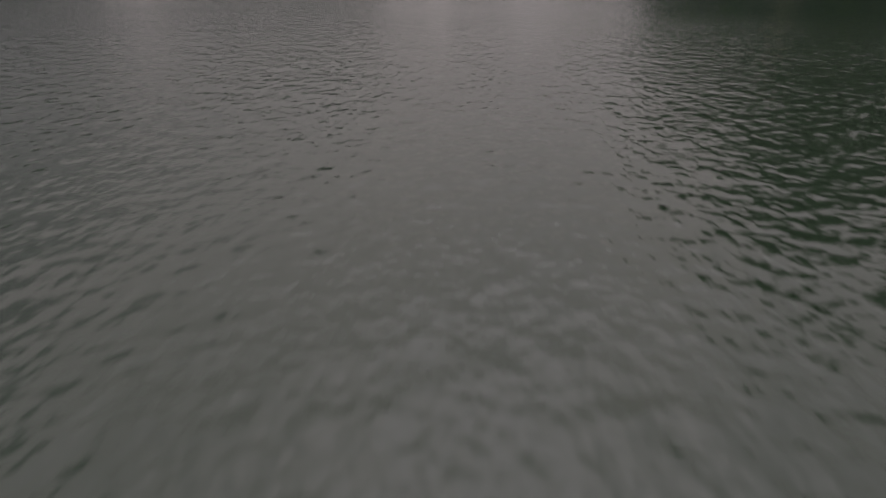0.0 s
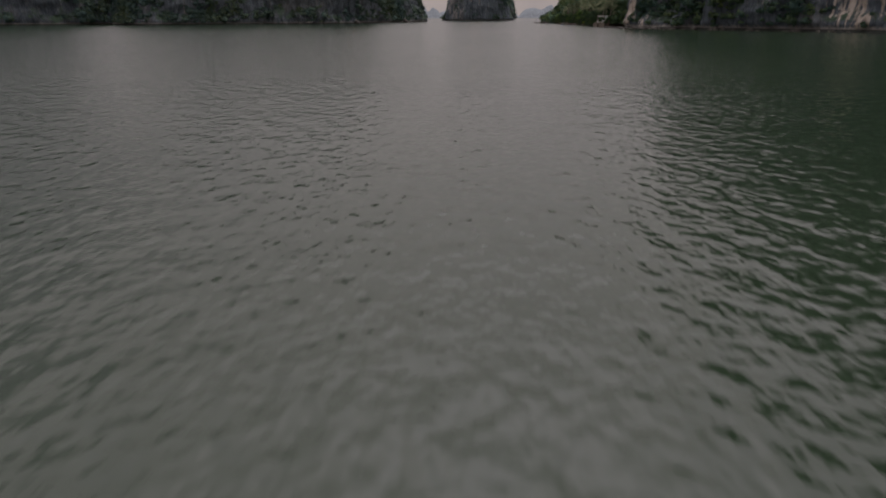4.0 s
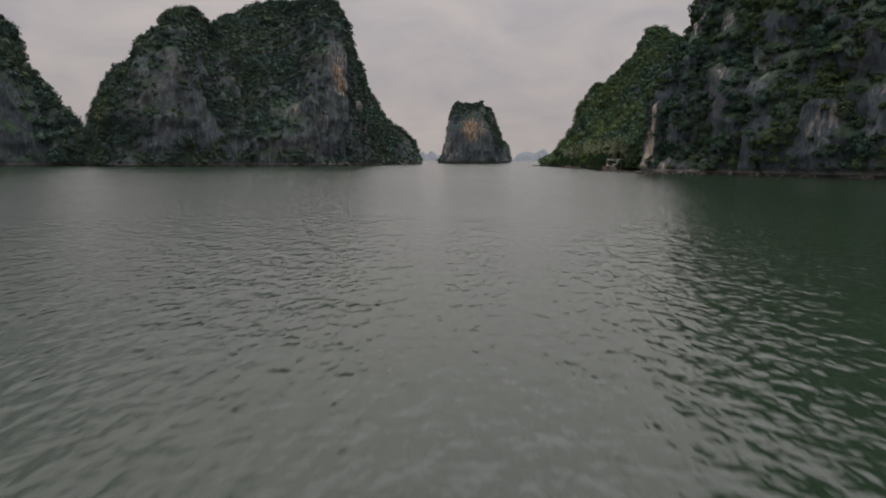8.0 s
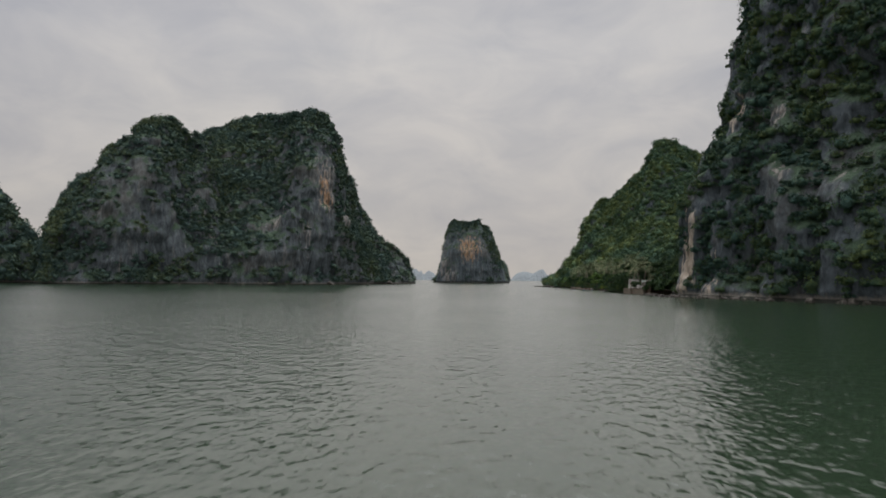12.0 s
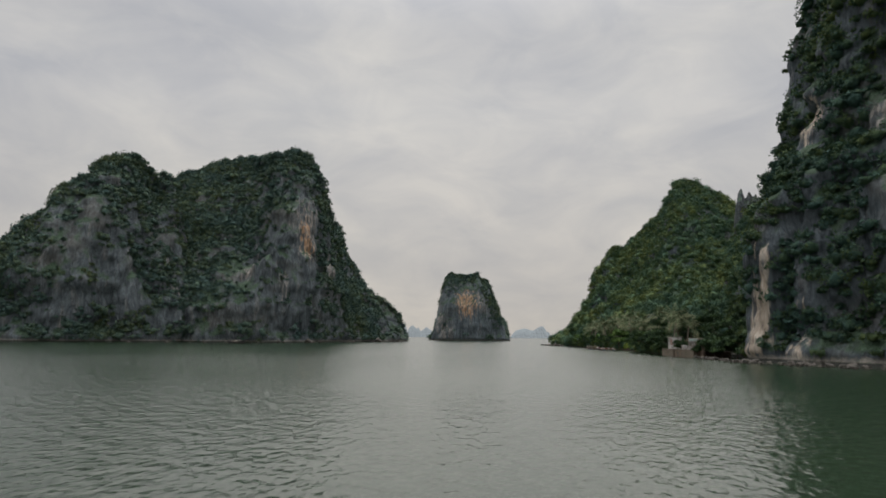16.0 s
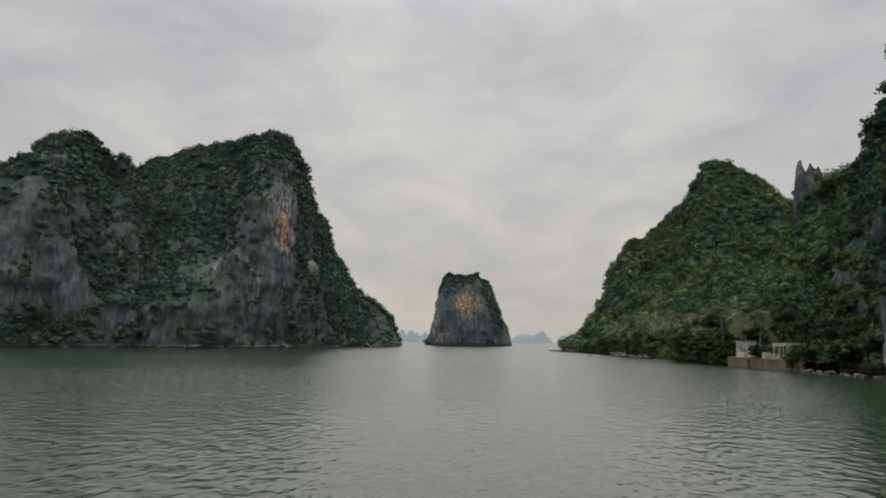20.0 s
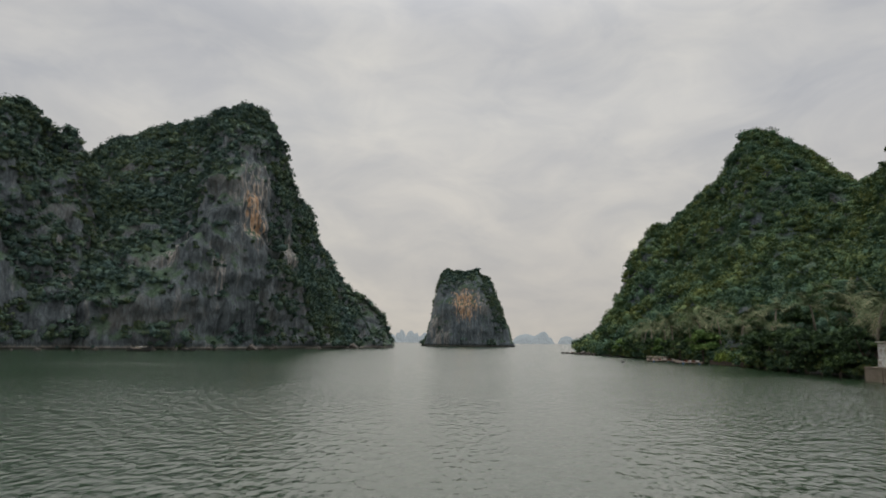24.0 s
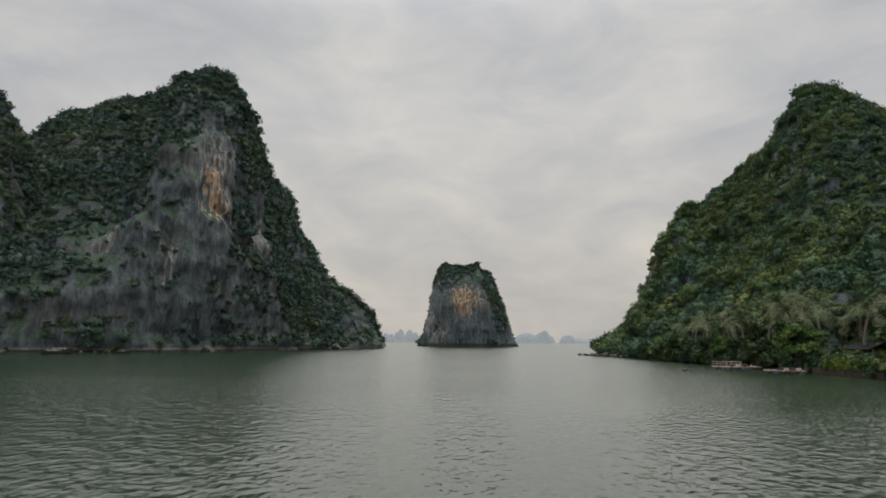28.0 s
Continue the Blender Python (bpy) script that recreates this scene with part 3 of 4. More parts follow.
EAST = [
    (58, 468, 60, 474, 4, .7, .3, 1), (58, 461, 64, 474, 7, .8, .4, 1), (58, 452, 73, 478, 12, .9, .4, 1), (58.5, 444, 80, 487, 18, 1.0, .4, 1),
    (59, 437, 84, 494, 30, 1.0, .4, 1, 74, 470, 17), (59, 431, 85.5, 489, 37, 1.0, .4, 1, 76, 466, 19), (59, 425, 89, 483, 46, 1.0, .5, 1, 78, 460, 22),
    (59.5, 418, 95, 485, 55.5, 1.05, .5, 1, 82, 455, 26), (60, 409, 104, 487, 58, 1.1, .6, 1, 87, 448, 30), (60.5, 400, 109, 483, 62.5, 1.1, .6, 1, 91, 438, 33),
    (61, 391, 113, 472, 67, 1.1, .7, 1, 94, 426, 35), (61, 382, 116, 456, 72, 1.15, .8, 1, 96, 416, 37), (61.5, 373, 117.5, 447, 80, 1.15, .9, 1, 98, 406, 39),
    (61.5, 365, 120.5, 443, 86, 1.2, 1, 1, 101, 400, 41), (62, 356, 127, 442, 86, 1.2, 1, .9, 104, 394, 40), (65, 347, 135, 442, 82, 1.2, 1, .8, 108, 388, 40),
    (66, 338, 148, 445, 76, 1.1, 1, .7, 110, 378, 36), (64, 328, 150, 432, 66, 1.1, 1, .6, 107, 364, 30), (61, 317, 146, 416, 58, 1.1, 1, .5, 102, 350, 26),
    (60, 304, 134, 392, 53, 1.1, 1, .4, 95, 338, 24), (62, 294, 122, 372, 50, 1.1, 1, .3, 88, 322, 20), (65, 285, 112, 352, 47, 1.1, 1, .2, 85, 310, 22),
    (67, 276, 104, 334, 45, 1.0, 1, .1, 83, 298, 22), (68, 270, 98, 318, 45, .9, 1, .1, 80, 288, 20), (68, 264, 94, 302, 44, .8, 1, 0, 78, 278, 18)]
SPIRE = [(97, 331, 104.4, 346, 43, .35, .4, 1), (97.6, 331, 105.2, 346, 50, .3, .4, 1), (98.4, 331, 106.2, 346, 56.5, .28, .4, 1), (99.6, 331, 107.8, 346, 59, .28, .4, 1), (100.4, 331, 109, 346, 55.5, .28, .4, 1), (101.6, 331, 110.4, 346, 58, .28, .4, 1),
         (102.6, 331, 111.8, 346, 56.2, .28, .4, 1), (103.6, 331, 113, 346, 57, .28, .4, 1), (104.6, 331, 114.4, 346, 54, .28, .4, 1), (106.4, 331.5, 116.6, 346, 54, .3, .4, 1), (109, 332, 119.5, 346.5, 52, .3, .4, 1), (112, 333, 124, 347, 45, .35, .4, 1)]
NEAR = [
    (70, 276, 98.5, 300, 50, .5, .9, .6, 83.5, 286, 30), (69, 271, 93.5, 286, 54, .5, .9, .6, 82.5, 278, 36), (68, 266, 90.5, 276, 70, .45, .9, .6, 80.5, 270, 40), (66.5, 262, 89.5, 271, 90, .4, .8, .7, 80.5, 266, 42),
    (64, 256, 90, 266, 100, .4, .7, .8, 80.5, 260, 44), (60.5, 248, 90.5, 260, 106, .35, .7, .8, 78, 252, 46), (58.8, 243, 91.5, 254, 110, .3, .7, .8, 76.5, 246, 45),
    (59, 238, 92.5, 248, 113, .3, .7, .8, 75.5, 240, 44), (60.5, 232, 94.5, 243, 116, .35, .7, .7, 76.5, 234, 44), (62.5, 226, 97.5, 238, 119, .45, .7, .7, 77.5, 228, 42),
    (66, 217, 103.5, 231, 122, .5, .7, .7, 80.5, 218, 40), (71, 207, 112.5, 222, 128, .5, .7, .7, 85.5, 207, 36), (76, 198, 124.5, 212, 142, .5, .7, .7, 88, 200, 40), (82, 188, 136.5, 200, 160, .5, .7, .7, 95, 190, 45),
    (89, 176, 146.5, 188, 172, .5, .8, .6, 102, 178, 48), (97, 163, 154.5, 172, 168, .45, .8, .5, 110, 165, 48), (108, 149, 164.5, 158, 148, .5, .9, .4, 122, 150, 44),
    (125, 133, 176.5, 145, 110, .5, 1, .2, 138, 136, 36), (150, 118, 189.5, 130, 50, .5, 1, 0, 162, 121, 18), (180, 110, 199.5, 118, 10, .6, 1, 0, 186, 113, 4)]
TOWER = [
    (-19, 806, -18, 812, 2, .5, 0, 1), (-15, 798, -12, 812, 12, .4, 0, 1), (-11, 792, -9, 812, 36, .35, 0, 1), (-5, 789, -4, 812, 57, .32, 0, 1),
    (1, 788, 1, 811, 70, .3, 0, 1), (6, 787, 6, 811, 73, .3, 0, 1), (18, 787, 18, 811, 71, .3, 0, 1), (28, 787, 28, 811, 72, .3, 0, 1),
    (35, 787, 35, 811, 74, .3, 0, 1), (41, 788, 40.5, 811, 67, .3, 0, 1), (46, 789, 46, 811, 65, .32, 0, 1), (53, 791, 51, 812, 55, .35, 0, 1),
    (61, 794, 58, 812, 37, .4, 0, 1), (66, 798, 62, 812, 20, .45, 0, 1), (71, 806, 68, 812, 3, .5, 0, 1)]
FAR_WEST = [
    (-224, 432, -228, 446, 12, .6, -.3, 1), (-230, 428, -237, 442, 24, .6, -.3, 1), (-238, 422, -246, 442, 31, .55, -.4, 1), (-246, 416, -256, 442, 43, .5, -.4, 1),
    (-254, 410, -264, 441, 56, .5, -.5, 1), (-260, 404, -272, 440, 66, .5, -.5, 1), (-266, 398, -275, 440, 81, .5, -.5, 1), (-274, 392, -281, 438, 90, .45, -.4, 1),
    (-290, 382, -296, 430, 97, .45, -.3, 1), (-310, 372, -312, 420, 104, .45, -.3, 1), (-340, 360, -345, 410, 104, .45, -.2, 1), (-375, 350, -382, 400, 90, .5, -.2, 1), (-412, 346, -416, 372, 18, .6, -.2, 1)]

karst_island("karst_island", "steep grey limestone island with an ochre cliff and dark shrubs", [WEST, WEST_DOME], ROCK_WEST, LEAF_WEST, 1.1, 15500, 44, 0.46, 1.6, bare=0.37, seed=1, low_green=0.1, wood=1.2,
             bare_spots=[(-80, 482, 60, 12, 24), (-80, 484, 84, 9, 14), (-74, 522, 50, 10, 16), (-105, 462, 36, 13, 12), (-98, 458, 20, 10, 14)],
             green_spots=[(-60, 560, 22, 34, 36), (-70, 545, 25, 16, 22), (-135, 495, 72, 34, 22), (-100, 512, 118, 28, 12), (-155, 412, 8, 22, 9), (-208, 410, 30, 26, 40), (-165, 560, 120, 40, 22), (-178, 450, 96, 24, 10)])
hill, *_ = karst_island("karst_island", "hill island covered in green forest down to the shore", [EAST], ROCK_EAST, LEAF_EAST, 0.95, 11000, 90, 0.30, 1.48, bare=-0.12, seed=2, low_green=0.7, rough=0.9,
             bare_spots=[(84, 488, 34, 7, 9)])
p, f, n, a, *_ = karst_surface(SPIRE, 0.32, 4.0, 0.34, 3.0, 0.2)
child("pinnacle", mesh_from("pinnacle", p, f, ROCK_SPIRE, True), hill, "bare jagged limestone pinnacle")
spire_rng = np.random.default_rng(71)
at, *_ = cover(p, n, a, 260, np.where((p[:, 2] > 18) & (p[:, 2] < 50), 1.0, 0.0) * (1.2 - 0.022 * p[:, 2]), spire_rng)
child("shrubs", tufts("shrubs", at, spire_rng.uniform(0.5, 1.4, 260), LEAF_EAST, 60, 0.24, 72), hill, kind="stuff")
karst_island("karst_island", "sheer limestone cliff hung with shrubs over a pale foot", [NEAR], ROCK_NEAR, LEAF_NEAR, 0.85, 11000, 84, 0.29, 1.22, bare=-0.42, seed=3, low_green=0.2,
             bare_spots=[(59, 242, 7, 4.2, 13), (60, 240, 22, 2.8, 13), (62, 233, 8, 3.0, 10), (79, 251, 52, 5, 9), (78, 229, 49, 4, 8), (79, 213, 40, 4, 11), (80, 206, 28, 3, 5), (84, 204, 19, 5, 6), (74, 220, 28, 3.5, 8), (87, 188, 10, 7, 9), (97, 163, 14, 10, 16), (93, 176, 26, 6, 8)])
karst_island("karst_island", "flat-topped limestone tower with an orange scar, standing in the sea", [TOWER], ROCK_TOWER, LEAF_WEST, 1.1, 1900, 40, 0.42, 1.2, bare=0.60, back=26, seed=4, rough=0.4,
             bare_spots=[(24, 790, 44, 18, 26), (-8, 795, 30, 8, 25)], green_spots=[(18, 808, 74, 26, 9), (52, 800, 30, 10, 22)])
karst_island("karst_island", "dark wooded limestone ridge with a steep sea face", [FAR_WEST], ROCK_FAR, LEAF_WEST, 1.8, 4600, 44, 0.66, 2.3, bare=0.36, wood=1.0, seed=5)

# ---- islands in the distance ----
def far_tower(x, y, wide, tall, label, seed, lean=0.0):
    """A small far island: a lofted hump with several summits."""
    rng = np.random.default_rng(seed)
    n = 7
    st = []
    for k in range(n):
        u = k / (n - 1)
        h = tall * (math.sin(math.pi * (0.06 + 0.88 * u)) ** 0.55) * (1.0 if 0 < k < n - 1 else 0.2) * rng.uniform(0.72, 1.0)
        cx = x + wide * (u - 0.5)
        st.append((cx, y - wide * 0.16, cx + lean, y, h, 0.42, 0, 1))
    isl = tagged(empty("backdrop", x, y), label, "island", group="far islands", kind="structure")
    p, f, *_ = karst_surface(st, max(2.2, wide / 50), wide * 0.3, tall / 75, seed * 3.1, 0.0)
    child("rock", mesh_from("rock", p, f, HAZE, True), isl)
    return isl


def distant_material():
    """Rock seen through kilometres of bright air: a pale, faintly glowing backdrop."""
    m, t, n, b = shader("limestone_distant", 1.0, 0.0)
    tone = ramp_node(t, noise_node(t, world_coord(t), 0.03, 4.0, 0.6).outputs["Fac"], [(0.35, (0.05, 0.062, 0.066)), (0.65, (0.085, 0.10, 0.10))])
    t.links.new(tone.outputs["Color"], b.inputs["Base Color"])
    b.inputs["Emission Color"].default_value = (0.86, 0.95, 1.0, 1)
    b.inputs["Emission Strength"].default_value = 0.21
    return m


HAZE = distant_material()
tower_behind = karst_island("karst_island", "small limestone stack with shrubs on top, farther out", [[(100, 1478, 101, 1490, 4, .4, 0, 1), (106, 1472, 106, 1490, 30, .35, 0, 1),
             (114, 1470, 114, 1490, 46, .33, 0, 1), (124, 1470, 124, 1490, 47, .33, 0, 1), (131, 1472, 131, 1490, 34, .35, 0, 1), (138, 1480, 138, 1490, 4, .5, 0, 1)]],
             ROCK_FAR, LEAF_WEST, 2.4, 300, 24, 0.5, 2.6, bare=0.5, back=22, seed=6, rough=0.5)
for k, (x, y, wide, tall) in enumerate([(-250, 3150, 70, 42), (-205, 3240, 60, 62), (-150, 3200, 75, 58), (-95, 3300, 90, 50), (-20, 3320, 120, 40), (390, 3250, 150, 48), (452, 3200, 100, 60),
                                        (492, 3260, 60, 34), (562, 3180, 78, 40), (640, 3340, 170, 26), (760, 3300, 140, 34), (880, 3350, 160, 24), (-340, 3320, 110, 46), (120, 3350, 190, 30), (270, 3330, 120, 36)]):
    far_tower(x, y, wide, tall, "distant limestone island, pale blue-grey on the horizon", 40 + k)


# ---- plain materials for built things ----
def painted(name, colour, worn, rough=0.8, scale=1.5, amount=0.5, metal=0.0):
    """A coat of one colour, worn and stained in patches to another."""
    m, t, n, b = shader(name, rough, 0.3)
    b.inputs["Metallic"].default_value = metal
    here = world_coord(t)
    stain = noise_node(t, here, scale, 6.0, 0.62, 0.4)
    grain = noise_node(t, here, scale * 9, 4.0, 0.6)
    mask = ramp_node(t, stain.outputs["Fac"], [(0.62 - 0.3 * amount, (0, 0, 0)), (0.70 - 0.2 * amount, (1, 1, 1))])
    base = blend(t, mask.outputs["Color"], colour, worn)
    tone = ramp_node(t, grain.outputs["Fac"], [(0.3, (0.78, 0.78, 0.78)), (0.7, (1.08, 1.08, 1.08))])
    t.links.new(blend(t, 1.0, base, tone.outputs["Color"], "MULTIPLY"), b.inputs["Base Color"])
    bump(t, b, grain.outputs["Fac"], 0.4, 0.03)
    return m


CONCRETE = painted("sea_wall_concrete", (0.155, 0.128, 0.10), (0.12, 0.10, 0.075), 0.9, 0.7)
WHITE_WASH = painted("whitewash", (0.50, 0.50, 0.48), (0.27, 0.245, 0.21), 0.85, 1.2, 0.6)
RUST = painted("rusted_sheet", (0.55, 0.52, 0.50), (0.27, 0.10, 0.05), 0.7, 0.55, 0.75)
TEAL = painted("pale_teal_paint", (0.40, 0.56, 0.52), (0.52, 0.55, 0.52), 0.7, 1.5, 0.4)
DARK_WOOD = painted("dark_door_wood", (0.055, 0.035, 0.025), (0.09, 0.06, 0.045), 0.7, 2.0, 0.5)
RED_TILE = painted("red_roof_sheet", (0.12, 0.045, 0.032), (0.11, 0.06, 0.045), 0.8, 1.0, 0.5)
OLD_BRICK = painted("bare_masonry", (0.17, 0.125, 0.095), (0.11, 0.095, 0.075), 0.95, 0.8, 0.5)
EARTH_STONE = painted("dark_earth_stone", (0.075, 0.055, 0.042), (0.045, 0.038, 0.030), 0.95, 0.8, 0.5)
SLATE = painted("dark_roof", (0.022, 0.030, 0.028), (0.05, 0.055, 0.045), 0.8, 1.0, 0.4)
SLATE.node_tree.nodes["Principled BSDF"].inputs["Specular IOR Level"].default_value = 0.03
TIMBER = painted("weathered_timber", (0.30, 0.235, 0.18), (0.17, 0.14, 0.115), 0.85, 1.6, 0.5)
PALE_TIMBER = painted("pale_timber", (0.46, 0.40, 0.34), (0.30, 0.26, 0.22), 0.85, 1.6, 0.5)
TAR = painted("tarred_hull", (0.030, 0.032, 0.034), (0.07, 0.06, 0.055), 0.55, 1.2, 0.4)
DRUM_BLUE = painted("blue_drum", (0.05, 0.14, 0.28), (0.12, 0.14, 0.15), 0.5, 1.0, 0.4)
BARK = painted("bark", (0.12, 0.10, 0.08), (0.07, 0.06, 0.05), 0.95, 2.0, 0.5)
PALM_BARK = painted("palm_bark", (0.24, 0.21, 0.17), (0.14, 0.12, 0.10), 0.95, 2.5, 0.5)
BOULDER = painted("boulder", (0.125, 0.112, 0.098), (0.05, 0.046, 0.040), 0.95, 1.3, 0.75)
FROND = foliage("palm_frond", (0.070, 0.104, 0.054), (0.135, 0.156, 0.084), (0.290, 0.270, 0.170), 0.35)
HEDGE_LEAF = foliage("hedge_leaf", (0.081, 0.130, 0.035), (0.149, 0.208, 0.047), (0.270, 0.317, 0.068), 0.2)
TREE_LEAF = foliage("tree_leaf", (0.042, 0.068, 0.043), (0.062, 0.106, 0.049), (0.110, 0.165, 0.057), 0.2)
LIGHT_TREE_LEAF = foliage("light_tree_leaf", (0.07, 0.125, 0.04), (0.12, 0.20, 0.06), (0.20, 0.27, 0.08), 0.2)


def part(name, bm, material, parent, label="", kind=""):
    """Links a bmesh as one mesh object under a thing or a part, in the thing's own coordinates."""
    me = bpy.data.meshes.new(name)
    bm.to_mesh(me)
    bm.free()
    me.materials.append(material)
    ob = new(name, me)
    ob.parent = parent
    return tagged(ob, label, kind=kind)


def share(name, mesh, parent, m, label=""):
    ob = new(name, mesh)
    ob.parent = parent
    ob.matrix_basis = m
    return tagged(ob, label)


def block(size, at=(0, 0, 0), turn=0.0, bevel=0.02, bm=None):
    bm = bm or bmesh.new()
    made = bmesh.ops.create_cube(bm, size=1.0, matrix=Matrix.Translation(at) @ Matrix.Rotation(turn, 4, "Z") @ Matrix.Diagonal((*size, 1)))
    if bevel:
        edges = list({e for v in made["verts"] for e in v.link_edges})
        bmesh.ops.bevel(bm, geom=edges, offset=min(bevel, min(size) * 0.3), segments=1, affect="EDGES")
    return bm


def pole(r0, r1, a, b, sides=8, bm=None):
    bm = bm or bmesh.new()
    a, b = Vector(a), Vector(b)
    d = b - a
    m = Matrix.Translation((a + b) / 2) @ d.to_track_quat("Z", "Y").to_matrix().to_4x4()
    bmesh.ops.create_cone(bm, cap_ends=True, segments=sides, radius1=r0, radius2=r1, depth=d.length, matrix=m)
    return bm


def sheet_ribs(wide, tall, ribs, depth=0.04):
    """A ribbed metal sheet, standing in the y-z plane, with thickness."""
    bm = bmesh.new()
    n = ribs * 2
    cols = []
    for k in range(n + 1):
        y, x = wide * (k / n - 0.5), depth * (k % 2)
        cols.append([bm.verts.new((x + dx, y, z)) for dx in (0, 0.02) for z in (0, tall)])
    for a, b in zip(cols, cols[1:]):
        bm.faces.new((a[0], b[0], b[1], a[1]))
        bm.faces.new((a[2], a[3], b[3], b[2]))
        bm.faces.new((a[1], b[1], b[3], a[3]))
        bm.faces.new((a[0], a[2], b[2], b[0]))
    bmesh.ops.recalc_face_normals(bm, faces=bm.faces)
    return bm


# ---- the old quay under the eastern hill ----
def quay():
    wall = tagged(empty("sea_wall", 56.2, 272.5, 0), "stained concrete sea wall along the old quay", "wall", kind="structure")
    for k, (y0, y1, inset, mat) in enumerate([(280.6, 283.8, 0.0, CONCRETE), (276.0, 280.5, 0.0, CONCRETE), (270.2, 275.9, 0.5, OLD_BRICK), (266.0, 270.1, 0.1, CONCRETE), (262.8, 265.9, 0.0, CONCRETE)]):
        part("panel", block((0.7, y1 - y0, 2.6), (inset, (y0 + y1) / 2 - 272.5, 0.3), bevel=0.06), mat, wall)
        part("coping", block((0.9, y1 - y0 - 0.03, 0.16), (inset + 0.02, (y0 + y1) / 2 - 272.5, 1.68), bevel=0.04), CONCRETE, wall)
    part("terrace", block((8.0, 20.2, 2.9), (4.5, 1.1, 0.1), bevel=0.1), EARTH_STONE, wall, "earth terrace behind the wall")


def shed():
    """Whitewashed and rusted sheet shed at the end of the quay."""
    h = tagged(empty("shed", 57.4, 282.0, 1.76), "small sheet-metal shed, half whitewashed and half rusted", "shed")
    for k, (y, w, mat, lab) in enumerate([(0.85, 0.75, WHITE_WASH, ""), (0.1, 0.72, WHITE_WASH, ""), (-0.62, 0.68, RUST, "rust-red ribbed sheet"), (-1.2, 0.5, RUST, "rust-red ribbed sheet")]):
        ob = part("wall_sheet", sheet_ribs(w, 2.75, 8), mat, h, lab)
        ob.location = (-0.06, y, 0.1)
    for y in (-1.4, 1.25):
        part("side_wall", block((2.4, 0.12, 2.8), (1.2, y, 1.4)), WHITE_WASH, h)
    part("rear_wall", block((0.12, 2.6, 2.9), (2.4, -0.07, 1.45)), OLD_BRICK, h)
    part("roof", block((2.8, 3.0, 0.08), (1.15, -0.07, 2.98)), RUST, h)
    part("base_course", block((0.1, 2.6, 0.9), (-0.16, -0.07, 0.45)), WHITE_WASH, h, "whitewashed low panel")
    part("vent_pipe", pole(0.09, 0.09, (0.8, -1.0, 3.0), (0.8, -1.0, 3.5)), WHITE_WASH, h)


def guard_house():
    """Low house with a pale teal flat roof edge on white posts, dark doors between."""
    h = tagged(empty("house", 57.5, 267.0, 1.76), "low white quay house with pale teal roof edge, dark doorway", "house")
    part("rear_wall", block((0.2, 6.0, 2.5), (3.2, 0, 1.25)), OLD_BRICK, h)
    for y in (-2.95, 2.95):
        part("side_wall", block((3.1, 0.2, 2.5), (1.6, y, 1.25)), WHITE_WASH, h)
    for y, w in ((2.1, 1.6), (-1.55, 2.6)):
        part("parapet", block((0.18, w, 0.75), (0.62, y, 0.375)), WHITE_WASH, h)
    part("front_wall", block((0.12, 5.7, 2.3), (1.5, 0, 1.2)), DARK_WOOD, h, "shaded dark timber front")
    door = part("door", block((0.08, 0.95, 2.0), (1.36, 0.75, 1.0)), DARK_WOOD, h, "dark brown wooden door")
    part("handle", pole(0.02, 0.02, (1.28, 0.42, 0.95), (1.28, 0.42, 1.15)), TEAL, door)
    for y in (2.85, 1.35, 0.15, -1.0, -2.85):
        post = part("post", block((0.24, 0.24, 2.15), (0.35, y, 1.075), bevel=0.03), WHITE_WASH, h)
        part("base", block((0.34, 0.34, 0.2), (0.35, y, 0.1)), WHITE_WASH, post)
    part("roof_edge", block((0.3, 4.1, 0.42), (0.25, 0.9, 2.36)), TEAL, h, "pale teal roof edge")
    part("roof_edge", block((0.3, 1.3, 0.5), (0.25, -2.3, 2.36)), TEAL, h, "pale teal roof edge")
    part("roof", block((3.4, 6.3, 0.16), (1.7, 0, 2.6)), WHITE_WASH, h)
    part("step", block((0.5, 1.2, 0.16), (0.1, 0.75, 0.08)), CONCRETE, h)


def red_shelter():
    h = tagged(empty("shelter", 59.0, 271.8, 1.76), "low shelter with a rust-red sloping roof", "shelter")
    for x, y in ((-0.9, -2.0), (-0.9, 2.0), (1.2, -2.0), (1.2, 2.0)):
        part("post", pole(0.07, 0.06, (x, y, 0), (x, y, 2.3)), TIMBER, h)
    ob = part("roof", block((2.6, 3.4, 0.1), (0, 0, 0)), RED_TILE, h)
    ob.location, ob.rotation_euler = (0.3, -0.4, 2.3), (0, -0.08, 0)
    part("rear_wall", block((0.15, 4.4, 2.1), (1.3, 0, 1.05)), OLD_BRICK, h)
    part("low_wall", block((0.2, 3.0, 0.9), (-1.1, -0.3, 0.45)), WHITE_WASH, h, "broken whitewashed low wall")


def ruined_wall():
    h = tagged(empty("ruined_wall", 57.2, 262.2, 0.4), "bare brown masonry wall of a ruin beside the house", "wall")
    rng = random.Random(4)
    z = 0.0
    for row in range(9):
        y = -2.0 + (0.28 if row % 2 else 0)
        while y < 1.75:
            w = rng.uniform(0.5, 0.75)
            if row < 7 + 2 * math.sin(y * 1.3 + 1):
                part("stone", block((0.5, w - 0.04, 0.38), (rng.uniform(-0.04, 0.04), y + w / 2, z + 0.2), bevel=0.04), OLD_BRICK, h)
            y += w
        z += 0.42


quay()
shed()
guard_house()
red_shelter()
ruined_wall()


